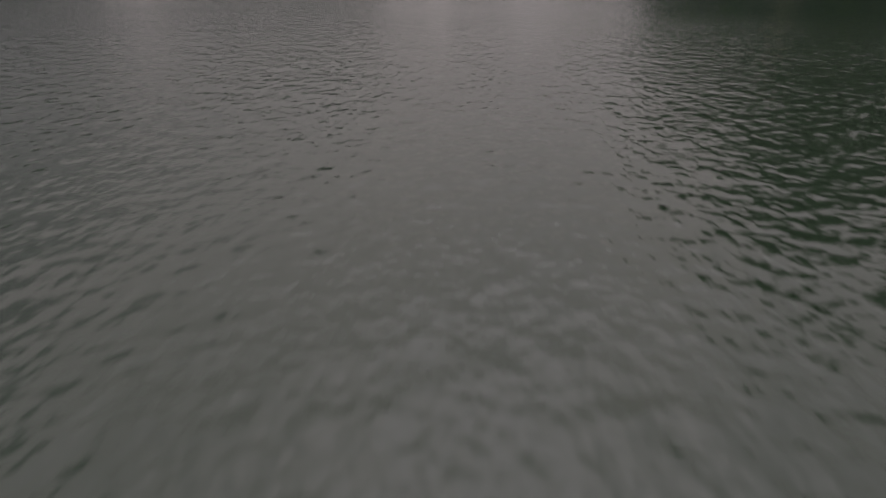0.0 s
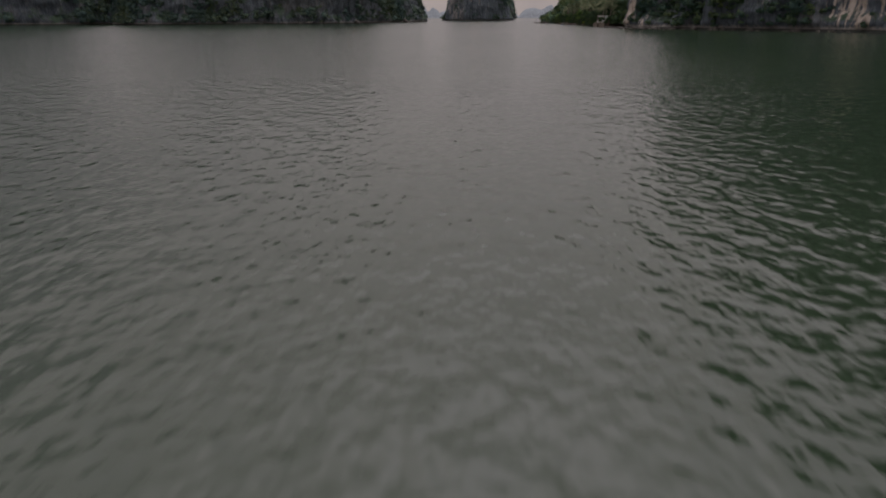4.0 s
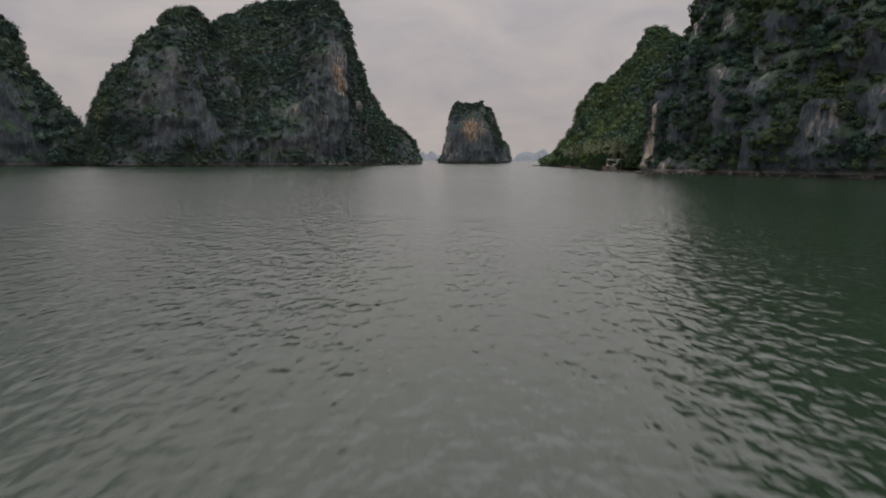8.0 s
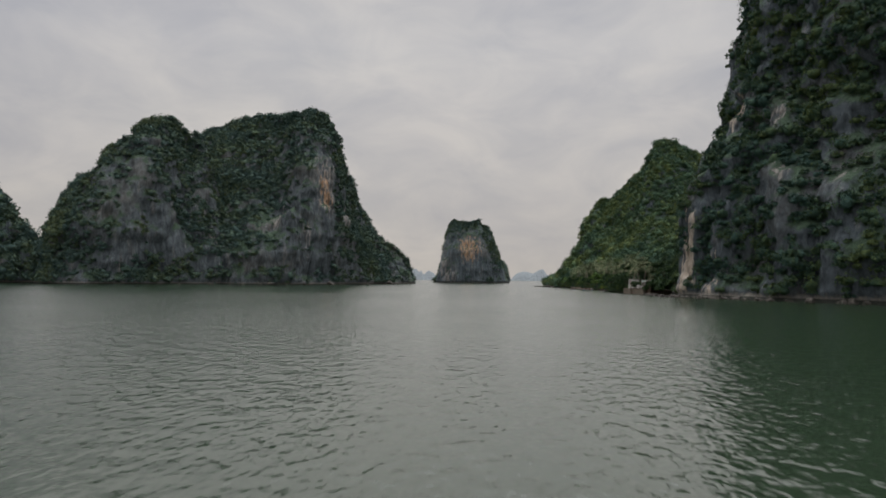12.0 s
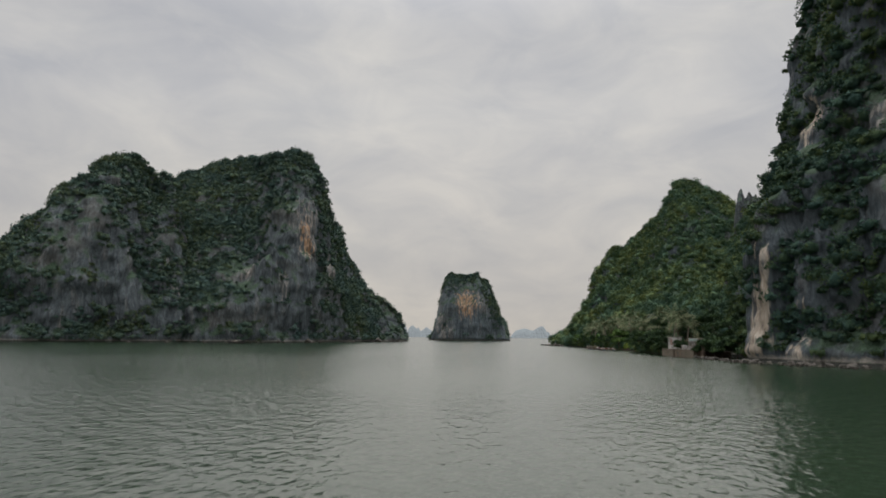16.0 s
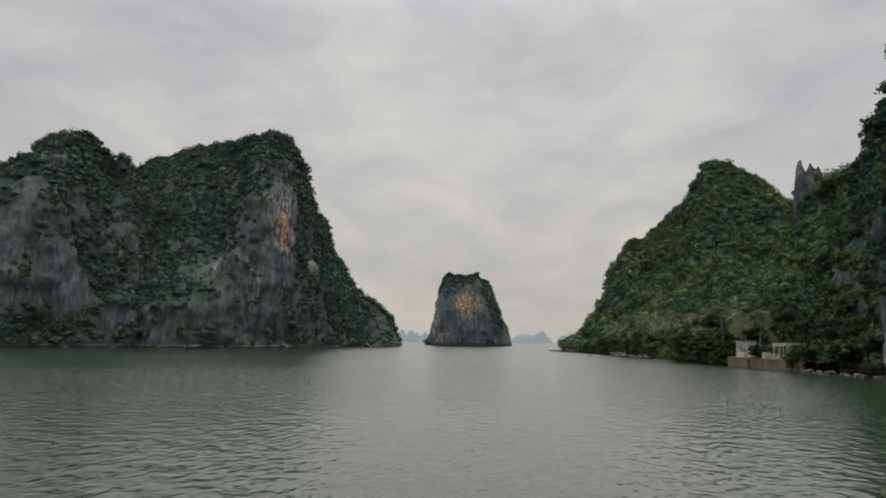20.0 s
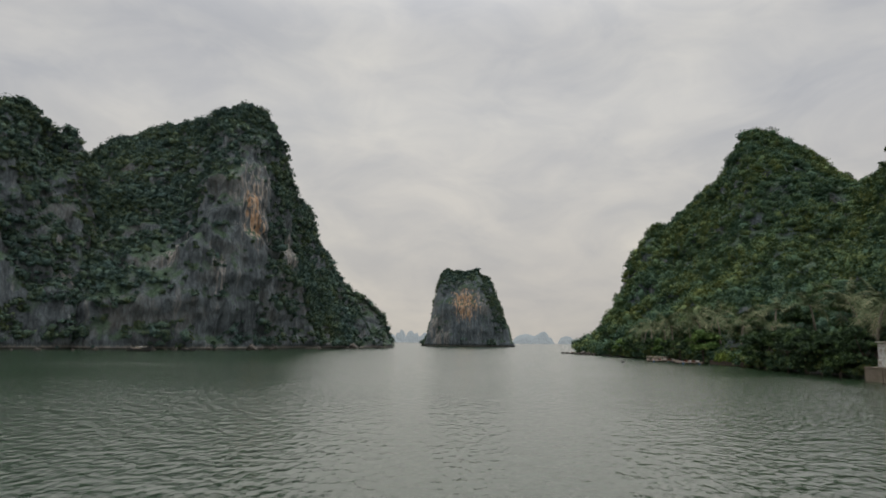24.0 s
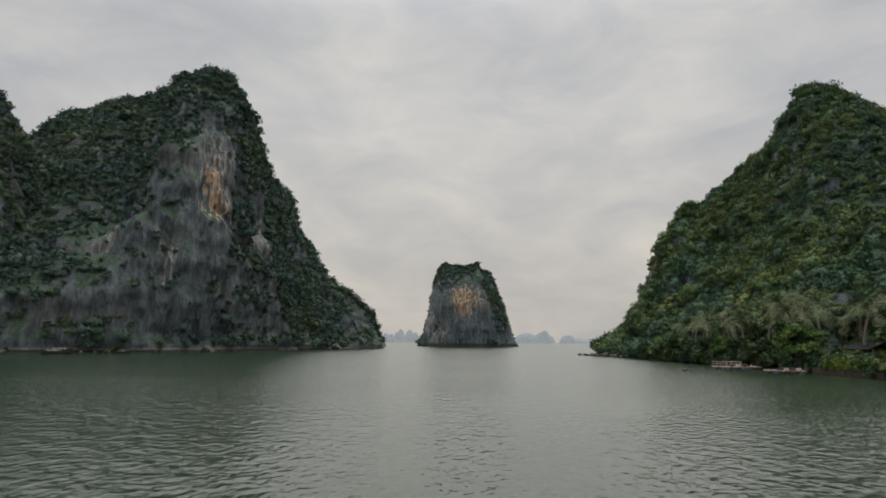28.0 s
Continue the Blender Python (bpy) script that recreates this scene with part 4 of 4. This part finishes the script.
def crate(x, y, z, sx, sy, sz, label):
    c = tagged(empty("fish_box", x, y, z), label, "box", group="white boxes on the quay")
    part("body", block((sx, sy, sz), (0, 0, sz / 2), bevel=0.05), WHITE_WASH, c)
    part("lid", block((sx + 0.06, sy + 0.06, 0.08), (0, 0, sz + 0.045)), WHITE_WASH, c)


crate(57.0, 279.2, 1.76, 0.9, 1.5, 0.85, "white box with a lid on the quay")
crate(57.2, 277.3, 1.76, 0.8, 1.1, 0.75, "white box with a lid on the quay")
crate(57.1, 271.6, 1.76, 0.8, 1.0, 1.0, "white box with a lid beside the shelter")


# ---- trees, palms, hedge ----
def crown_mesh(name, blobs, tuft, leaves, size, material, seed, count):
    rng = np.random.default_rng(seed)
    b = np.asarray(blobs)
    pick = rng.integers(0, len(b), count)
    d = rng.normal(size=(count, 3))
    d /= np.linalg.norm(d, axis=1, keepdims=True)
    d[:, 2] = np.where(d[:, 2] < -0.3, -d[:, 2] * 0.4, d[:, 2])
    where = b[pick, :3] + d * (b[pick, 3] * rng.uniform(0.45, 1.0, count))[:, None] * [1, 1, 0.75]
    return tufts(name, where, tuft * rng.lognormal(0, 0.3, count), material, leaves, size, seed + 1)


def tree(name, label, tall, spread, leaf, seed, x, y, z=0.0, group="shore trees"):
    rng = random.Random(seed)
    t = tagged(empty(name), label, "tree", group=group)
    bm = pole(0.05 * tall * 0.5, 0.03 * tall * 0.5, (0, 0, -0.6), (0.1, 0, tall * 0.45))
    blobs = [(0, 0, tall * 0.72, spread * 0.62)]
    for k in range(7):
        a, r = k * 0.9 + rng.uniform(-0.3, 0.3), spread * rng.uniform(0.45, 0.85)
        tip = (math.cos(a) * r, math.sin(a) * r, tall * rng.uniform(0.22, 0.82))
        pole(0.016 * tall * 0.6, 0.006 * tall * 0.6, (0.05, 0, tall * rng.uniform(0.22, 0.42)), tip, 6, bm)
        blobs.append((*tip, spread * rng.uniform(0.3, 0.5)))
    part("trunk", bm, BARK, t)
    ob = new("crown", crown_mesh("crown", blobs, 0.11 * tall ** 0.6 * 1.5, 64, 0.16, leaf, seed, 90))
    ob.parent = t
    t.matrix_basis = pose(x, y, z, 0, 0, seed * 40)
    return t


LEAFY = [tree("tree", "broad dark green shore tree overhanging the water", 6.5, 3.2, TREE_LEAF, 11, 58.6, 288, 0.6),
         tree("tree", "broad dark green shore tree overhanging the water", 5.6, 3.0, TREE_LEAF, 12, 58.4, 293, 0.6),
         tree("tree", "bright green spreading tree at the water's edge", 7.2, 3.6, LIGHT_TREE_LEAF, 13, 62.6, 350, 0.5),
         tree("tree", "tall green tree on the foot of the hill", 8.5, 3.4, TREE_LEAF, 14, 68, 268, 2.5),
         tree("tree", "low round bush growing over the sea wall", 2.6, 1.5, TREE_LEAF, 15, 57.2, 274.2, 1.4)]
spots = random.Random(5)
for k, (x, y, z, kind, size) in enumerate(
        [(58.6, 297.5, .6, 0, .9), (58.8, 302, .6, 1, 1.1), (59.2, 307, .6, 0, 1.0), (59.2, 312, .6, 1, 1.05), (60.0, 317, .6, 0, .95), (61, 322, .8, 1, 1.0), (57.6, 290.6, .5, 1, .7), (58.2, 300, .5, 0, .7),
         (61.8, 363, .8, 0, .75), (61.4, 370, .8, 1, .8), (61.5, 377, .8, 2, .7), (61, 384, .8, 0, .8), (61, 392, .8, 1, .75), (60.6, 401, .8, 0, .8), (60.2, 410, .8, 2, .7), (59.8, 420, .7, 1, .75),
         (66, 356, 2, 0, 1.0), (67, 372, 3, 1, 1.0), (66, 290, 2.5, 3, .9), (68, 298, 4, 3, 1.0), (67, 276, 2.5, 3, .85), (67.5, 260, 3, 3, .9), (63, 254.5, 2, 3, .75), (60.5, 251.5, 1.5, 0, .8), (69, 284, 4, 3, 1.0),
         (58.2, 261.6, .3, 4, 1.5), (60.2, 260.9, .2, 4, 1.8), (62.4, 260.6, .2, 4, 1.9), (64.8, 260, .3, 4, 1.8), (59.4, 257.4, .2, 4, 1.6), (66.5, 259, 1.4, 0, .7), (70, 308, 5, 3, 1.0), (68, 320, 4, 3, .9), (70.5, 336, 4, 3, .9), (72, 350, 5, 3, .85)]):
    copy_thing(LEAFY[kind], pose(x + spots.uniform(-.5, .5), y + spots.uniform(-.6, .6), z, 0, 0, spots.uniform(0, 360)) @ Matrix.Scale(size, 4))


def frond_mesh(name, length, droop, seed):
    """One palm frond: a bowed rib with paired drooping leaflets."""
    rng = random.Random(seed)
    v, f = [], []
    n = 17
    rib = []
    for k in range(n + 1):
        u = k / n
        rib.append(Vector((length * (u - 0.16 * droop * u * u), 0, length * (0.42 * u - droop * u * u))))
    for k in range(n):
        for side in (-1, 1):
            a, b = rib[k], rib[k + 1]
            u = k / n
            reach = 0.34 * length * (math.sin(math.pi * min(1, 0.14 + 0.86 * u)) ** 0.7) * rng.uniform(0.85, 1.1)
            mid = (a + b) / 2
            tip = mid + Vector((reach * 0.45, side * reach * 0.72, -reach * rng.uniform(0.35, 0.75)))
            i = len(v)
            v += [a, a.lerp(b, 0.5), tip]
            f.append((i, i + 1, i + 2))
        i = len(v)
        w = 0.035 * length * (1 - u) * 0.5 + 0.012
        v += [rib[k] + Vector((0, w, 0)), rib[k] + Vector((0, -w, 0)), rib[k + 1] + Vector((0, 0, 0.01))]
        f.append((i, i + 1, i + 2))
    return mesh_from(name, [tuple(p) for p in v], f, FROND)


FRONDS = [frond_mesh("frond", 4.3, 0.55, 1), frond_mesh("frond", 4.5, 0.85, 2), frond_mesh("frond", 4.0, 1.15, 3), frond_mesh("frond", 3.6, 0.25, 4)]


def palm(tall, bend, seed):
    rng = random.Random(seed)
    p = tagged(empty("palm_tree"), "coconut palm with drooping yellow-green fronds on the shore", "palm tree", group="palms on the shore")
    bm = bmesh.new()
    last = Vector((0, 0, -0.5))
    for k in range(6):
        u = (k + 1) / 6
        at = Vector((bend * u * u, 0, tall * u))
        pole(0.19 - 0.012 * k, 0.178 - 0.012 * k, last, at, 8, bm)
        last = at
    part("trunk", bm, PALM_BARK, p)
    count = 12
    for k in range(count):
        a = k * 2.399 + rng.uniform(-0.2, 0.2)
        lift = rng.uniform(-18, 42)
        share("frond", FRONDS[k % 4], p, Matrix.Translation(last) @ Matrix.Rotation(a, 4, "Z") @ Matrix.Rotation(radians(-lift), 4, "Y"))
    return p


PALMS = [palm(4.3, 0.8, 1), palm(5.2, 1.5, 2), palm(3.4, 0.4, 3)]
for k, (x, y, z) in enumerate([(63, 392, 2), (62.6, 384, 2), (64.5, 378, 2.5), (63.2, 369, 2), (66.5, 366, 3), (65.4, 359, 2.2), (68.5, 353, 3.5), (64.8, 352.5, 1.8), (70, 345, 4), (67.5, 340.5, 2.2), (70.5, 332, 3.5), (67.8, 327, 2.2),
                               (71, 319, 4.5), (61.3, 288.4, 1.6), (64.2, 286.6, 1.8), (63.5, 292, 2), (66, 298, 3), (65.5, 402, 3), (67, 386, 4), (69.5, 361, 4)]):
    m = pose(x - 0.6, y, z + 1.6, 0, 0, k * 77) @ Matrix.Scale(1.12, 4)
    if k < 3:
        PALMS[k].matrix_basis = m
    else:
        copy_thing(PALMS[k % 3], m)


def hut():
    h = tagged(empty("hut", 68.0, 341.0, 1.5), "dark-roofed open hut behind the hedge", "hut")
    for x in (-1.6, 1.6):
        for y in (-3.0, 0, 3.0):
            part("post", pole(0.09, 0.08, (x, y, 0), (x, y, 2.5)), TIMBER, h)
    for side in (-1, 1):
        ob = part("roof_slope", block((2.6, 6.4, 0.09), (0, 0, 0)), SLATE, h)
        ob.location, ob.rotation_euler = (side * 1.18, 0, 2.72), (0, side * 0.40, 0)
    part("ridge", pole(0.1, 0.1, (0, -3.2, 3.22), (0, 3.2, 3.22)), SLATE, h)
    part("rear_wall", block((0.12, 6.2, 2.2), (1.7, 0, 1.1)), DARK_WOOD, h)


hut()
garden = tagged(empty("garden_wall", 62.9, 341.5, 0), "low brown stone retaining wall at the water", "wall", kind="structure")
for k in range(6):
    part("stone_panel", block((0.6, 2.72, 2.0), (0.05 * (k % 3), -9.6 + 2.75 * k, -0.15), bevel=0.07), EARTH_STONE, garden)
part("terrace", block((7.5, 16.5, 2.3), (4.2, -2.7, -0.05), bevel=0.1), EARTH_STONE, garden, "earth terrace behind the wall")
hedge_rng = np.random.default_rng(9)
hedge_at = np.stack([hedge_rng.uniform(62.6, 64.9, 520), hedge_rng.uniform(327, 343.5, 520), hedge_rng.uniform(0.7, 2.2, 520)], -1)
tagged(new("hedge", tufts("hedge", hedge_at, hedge_rng.uniform(0.3, 0.6, 520), HEDGE_LEAF, 40, 0.13, 10)), "bright yellow-green clipped hedge along the garden wall", "hedge")


shrub_rng = np.random.default_rng(21)
line = resample([(58, 287), (58.5, 300), (59, 312), (61.8, 324), (63.6, 346), (63, 356), (62, 372), (61.5, 388), (61, 402), (60.5, 415), (60, 428), (58.5, 445), (57, 460)], 1100)
shrub_at = np.concatenate([line + shrub_rng.uniform(-0.6, 2.2, (1100, 2)) * [1, 0.3], shrub_rng.uniform(0.5, 2.6, (1100, 1))], 1)
tagged(new("shore_shrubs", tufts("shore_shrubs", shrub_at, shrub_rng.uniform(0.45, 1.0, 1100), LEAF_EAST, 44, 0.20, 22)), "low green shrubs overhanging the waterline", "shrubs", kind="stuff")


# ---- boats and rafts ----
def hull(length, beam, height, rise, material, parent, name="hull"):
    """An open wooden hull with thickness, bow towards +x."""
    bm = bmesh.new()
    rings = []
    n = 14
    for k in range(n + 1):
        u = k / n
        x = length * (u - 0.5)
        half = beam / 2 * (math.sin(math.pi * (0.16 + 0.80 * (1 - u))) ** 0.75 if u > 0.25 else 0.86 + 0.5 * u * 0.55)
        half = min(half, beam / 2) if u < 0.98 else 0.05
        top = height + rise * (abs(u - 0.42) / 0.58) ** 2.2
        keel = -0.25 + rise * 0.7 * max(0, (u - 0.7) / 0.3) ** 2
        ring = []
        for w, z in ((-1, 1), (-0.86, 0.45), (-0.5, 0.06), (0, 0), (0.5, 0.06), (0.86, 0.45), (1, 1), (0.86, 1), (0.74, 0.5), (0.4, 0.22), (0, 0.18), (-0.4, 0.22), (-0.74, 0.5), (-0.86, 1)):
            ring.append(bm.verts.new((x, w * half, keel + (top - keel) * z)))
        rings.append(ring)
    for a, b in zip(rings, rings[1:]):
        for i in range(len(a)):
            j = (i + 1) % len(a)
            bm.faces.new((a[i], b[i], b[j], a[j]))
    bm.faces.new(rings[0])
    bm.faces.new(rings[-1][::-1])
    bmesh.ops.recalc_face_normals(bm, faces=bm.faces)
    return part(name, bm, material, parent)


def fishing_boat(x, y, turn, size, label, cargo=True):
    b = tagged(empty("fishing_boat"), label, "boat", group="small boats under the cliff")
    hull(7.2, 1.9, 0.75, 0.8, TAR, b)
    for k in (-1.6, 0.0, 1.5):
        part("thwart", block((0.3, 1.5, 0.06), (k, 0, 0.42)), TIMBER, b)
    if cargo:
        part("engine_box", block((0.9, 0.8, 0.7), (-2.3, 0, 0.62)), PALE_TIMBER, b, "pale box over the engine")
        part("cabin", block((1.3, 1.1, 0.75), (-0.6, 0, 0.85), bevel=0.06), PALE_TIMBER, b, "low pale timber cabin")
        part("awning", block((2.4, 1.5, 0.16), (0.4, 0, 1.38), bevel=0.05), WHITE_WASH, b, "pale sun-bleached awning")
        for px in (-0.7, 1.5):
            for py in (-0.65, 0.65):
                part("awning_post", pole(0.03, 0.03, (px, py, 0.4), (px, py, 1.35)), TIMBER, b)
    part("bow_post", pole(0.06, 0.05, (3.4, 0, 0.6), (3.55, 0, 1.5)), TIMBER, b)
    b.matrix_basis = pose(x, y, 0.02, 0, 0, turn) @ Matrix.Scale(size, 4)


fishing_boat(-99, 423, 4, 1.1, "dark wooden fishing boat with a pale awning")
fishing_boat(-87.5, 436, 30, 0.7, "small dark rowing boat moored under the cliff", False)


def tour_boat():
    b = tagged(empty("tour_boat"), "white tour boat with a blue roof moored by the far ridge", "boat")
    hull(13, 3.6, 1.1, 0.7, WHITE_WASH, b)
    part("cabin", block((8.2, 2.9, 2.0), (-0.8, 0, 1.9), bevel=0.08), WHITE_WASH, b)
    for k in range(6):
        for side in (-1, 1):
            part("window", block((0.9, 0.06, 0.8), (-4.0 + 1.3 * k, side * 1.46, 2.1)), SLATE, b)
    part("roof", block((8.8, 3.3, 0.14), (-0.8, 0, 2.98)), DRUM_BLUE, b, "blue roof")
    part("mast", pole(0.05, 0.04, (2.5, 0, 3.0), (2.5, 0, 4.6)), WHITE_WASH, b)
    b.matrix_basis = pose(-264, 352, 0, 0, 0, 12)


tour_boat()


def raft(x, y, turn, length, wide, label, rail=True, seed=1):
    rng = random.Random(seed)
    r = tagged(empty("raft"), label, "raft", group="rafts at the shore")
    for k in range(int(length / 1.1)):
        for side in (-1, 1):
            part("float_drum", pole(0.28, 0.28, (-length / 2 + 0.6 + 1.1 * k, side * wide * 0.36 - 0.4, 0.02), (-length / 2 + 0.6 + 1.1 * k, side * wide * 0.36 + 0.4, 0.02), 10), DRUM_BLUE if (k + side) % 3 == 0 else TAR, r)
    for side in (-1, 0, 1):
        part("beam", block((length, 0.14, 0.14), (0, side * wide * 0.42, 0.36)), TIMBER, r)
    n = int(length / 0.3)
    for k in range(n):
        part("plank", block((0.26, wide * rng.uniform(0.94, 1.04), 0.045), (-length / 2 + 0.3 * (k + 0.5), rng.uniform(-0.05, 0.05), 0.455 + rng.uniform(0, 0.012)), bevel=0.008), PALE_TIMBER if rng.random() < 0.6 else TIMBER, r)
    if rail:
        posts = int(length * 0.62 / 0.75)
        for k in range(posts + 1):
            px = -length / 2 + 0.2 + 0.75 * k
            part("rail_post", pole(0.04, 0.04, (px, wide * 0.45, 0.45), (px, wide * 0.45, 1.25), 6), PALE_TIMBER, r)
        for z in (0.85, 1.25):
            part("rail", pole(0.04, 0.04, (-length / 2 + 0.1, wide * 0.45, z), (-length / 2 + 0.3 + 0.75 * posts, wide * 0.45, z), 6), PALE_TIMBER, r)
    for k in range(4):
        part("gear_box", block((rng.uniform(0.4, 0.8), rng.uniform(0.4, 0.7), rng.uniform(0.25, 0.45)), (length * (-0.1 + 0.14 * k), rng.uniform(-0.5, 0.2) * wide * 0.6, 0.66)), WHITE_WASH if k % 2 else RED_TILE, r)
    r.matrix_basis = pose(x, y, 0, 0, 0, turn)
    return r


raft(56.6, 359.2, -16, 7.6, 2.4, "weathered timber raft with a slat rail, moored off the shore")
raft(57.2, 344.5, -24, 5.6, 2.0, "low timber landing raft against the bank", rail=False, seed=2)
raft(56.2, 466, 60, 5.0, 1.6, "old bamboo raft beached at the point", rail=False, seed=3)

buoy = tagged(empty("buoy", 45, 352, 0), "small dark float drifting on the water", "buoy")
part("drum", pole(0.28, 0.28, (-0.35, 0, 0.06), (0.35, 0, 0.12), 10), TAR, buoy)
part("stick", pole(0.03, 0.02, (0.1, 0, 0.2), (0.12, 0, 0.75), 6), TIMBER, buoy)


# ---- boulders along the waterline ----
def boulder_mesh(seed):
    bm = bmesh.new()
    bmesh.ops.create_icosphere(bm, subdivisions=2, radius=1.0)
    co = np.array([v.co for v in bm.verts])
    k = 1 + 0.55 * fractal(co * 1.2 + seed * 9.1, 3) + 0.22 * fractal(co * 3.0 + seed * 3.3, 2)
    for v, n in zip(bm.verts, k):
        v.co = v.co * n
        v.co.z *= 0.72
        for axis in range(3):   # broken flat sides
            v.co[axis] = max(-0.62, min(0.66, v.co[axis]))
    me = bpy.data.meshes.new("shore_rock")
    bm.to_mesh(me)
    bm.free()
    me.materials.append(BOULDER)
    return me


ROCKS = [boulder_mesh(k) for k in range(6)]
spots = random.Random(8)


def boulders(line, count, low, high, spread, label, group):
    for k in range(count):
        u = spots.uniform(0, len(line) - 1)
        i = min(int(u), len(line) - 2)
        x, y = (line[i][a] + (line[i + 1][a] - line[i][a]) * (u - i) for a in (0, 1))
        r = spots.uniform(low, high) * (1 if spots.random() < 0.75 else 1.5)
        ob = tagged(new("shore_rock", ROCKS[k % 6]), label, "rock", group=group)
        ob.matrix_basis = pose(x + spots.uniform(-spread, spread * 0.3), y + spots.uniform(-spread, spread), r * spots.uniform(-0.1, 0.32), spots.uniform(-20, 20), spots.uniform(-20, 20), spots.uniform(0, 360)) @ Matrix.Diagonal((r * 1.25, r, r, 1))


boulders([(57, 263), (56.5, 255), (56, 248)], 36, 0.22, 0.6, 1.8, "tumbled brown boulder on the bank beside the quay", "boulders by the quay")
boulders([(55, 248), (56, 240), (57, 232), (60, 224), (66, 214), (73, 203)], 60, 0.2, 0.8, 1.7, "pale weathered boulder at the foot of the cliff", "boulders under the cliff")
boulders([(73, 203), (81, 190), (88, 177), (98, 162)], 20, 0.5, 1.3, 1.4, "pale weathered boulder at the foot of the cliff", "boulders under the cliff")
boulders([(53.5, 471), (56, 462), (57, 452), (58.5, 436)], 18, 0.4, 0.9, 1.0, "low dark rock at the point of the island", "rocks at the point")
boulders([(-140, 404), (-110, 428), (-92, 444), (-76, 469), (-62, 513), (-46, 558), (-26, 608)], 40, 0.5, 1.15, 1.5, "pale limestone block under the sea cliff", "blocks under the west cliff")
for x, y, r, lab in ((-46, 557, 3.4, "large pale triangular rock leaning on the cliff"), (-74.5, 467, 2.8, "pale tilted limestone block on the shore")):
    ob = tagged(new("shore_rock", ROCKS[2]), lab, "rock")
    ob.matrix_basis = pose(x, y, 0.3, 30, 38, 20) @ Matrix.Diagonal((r, r * 0.7, r * 0.95, 1))
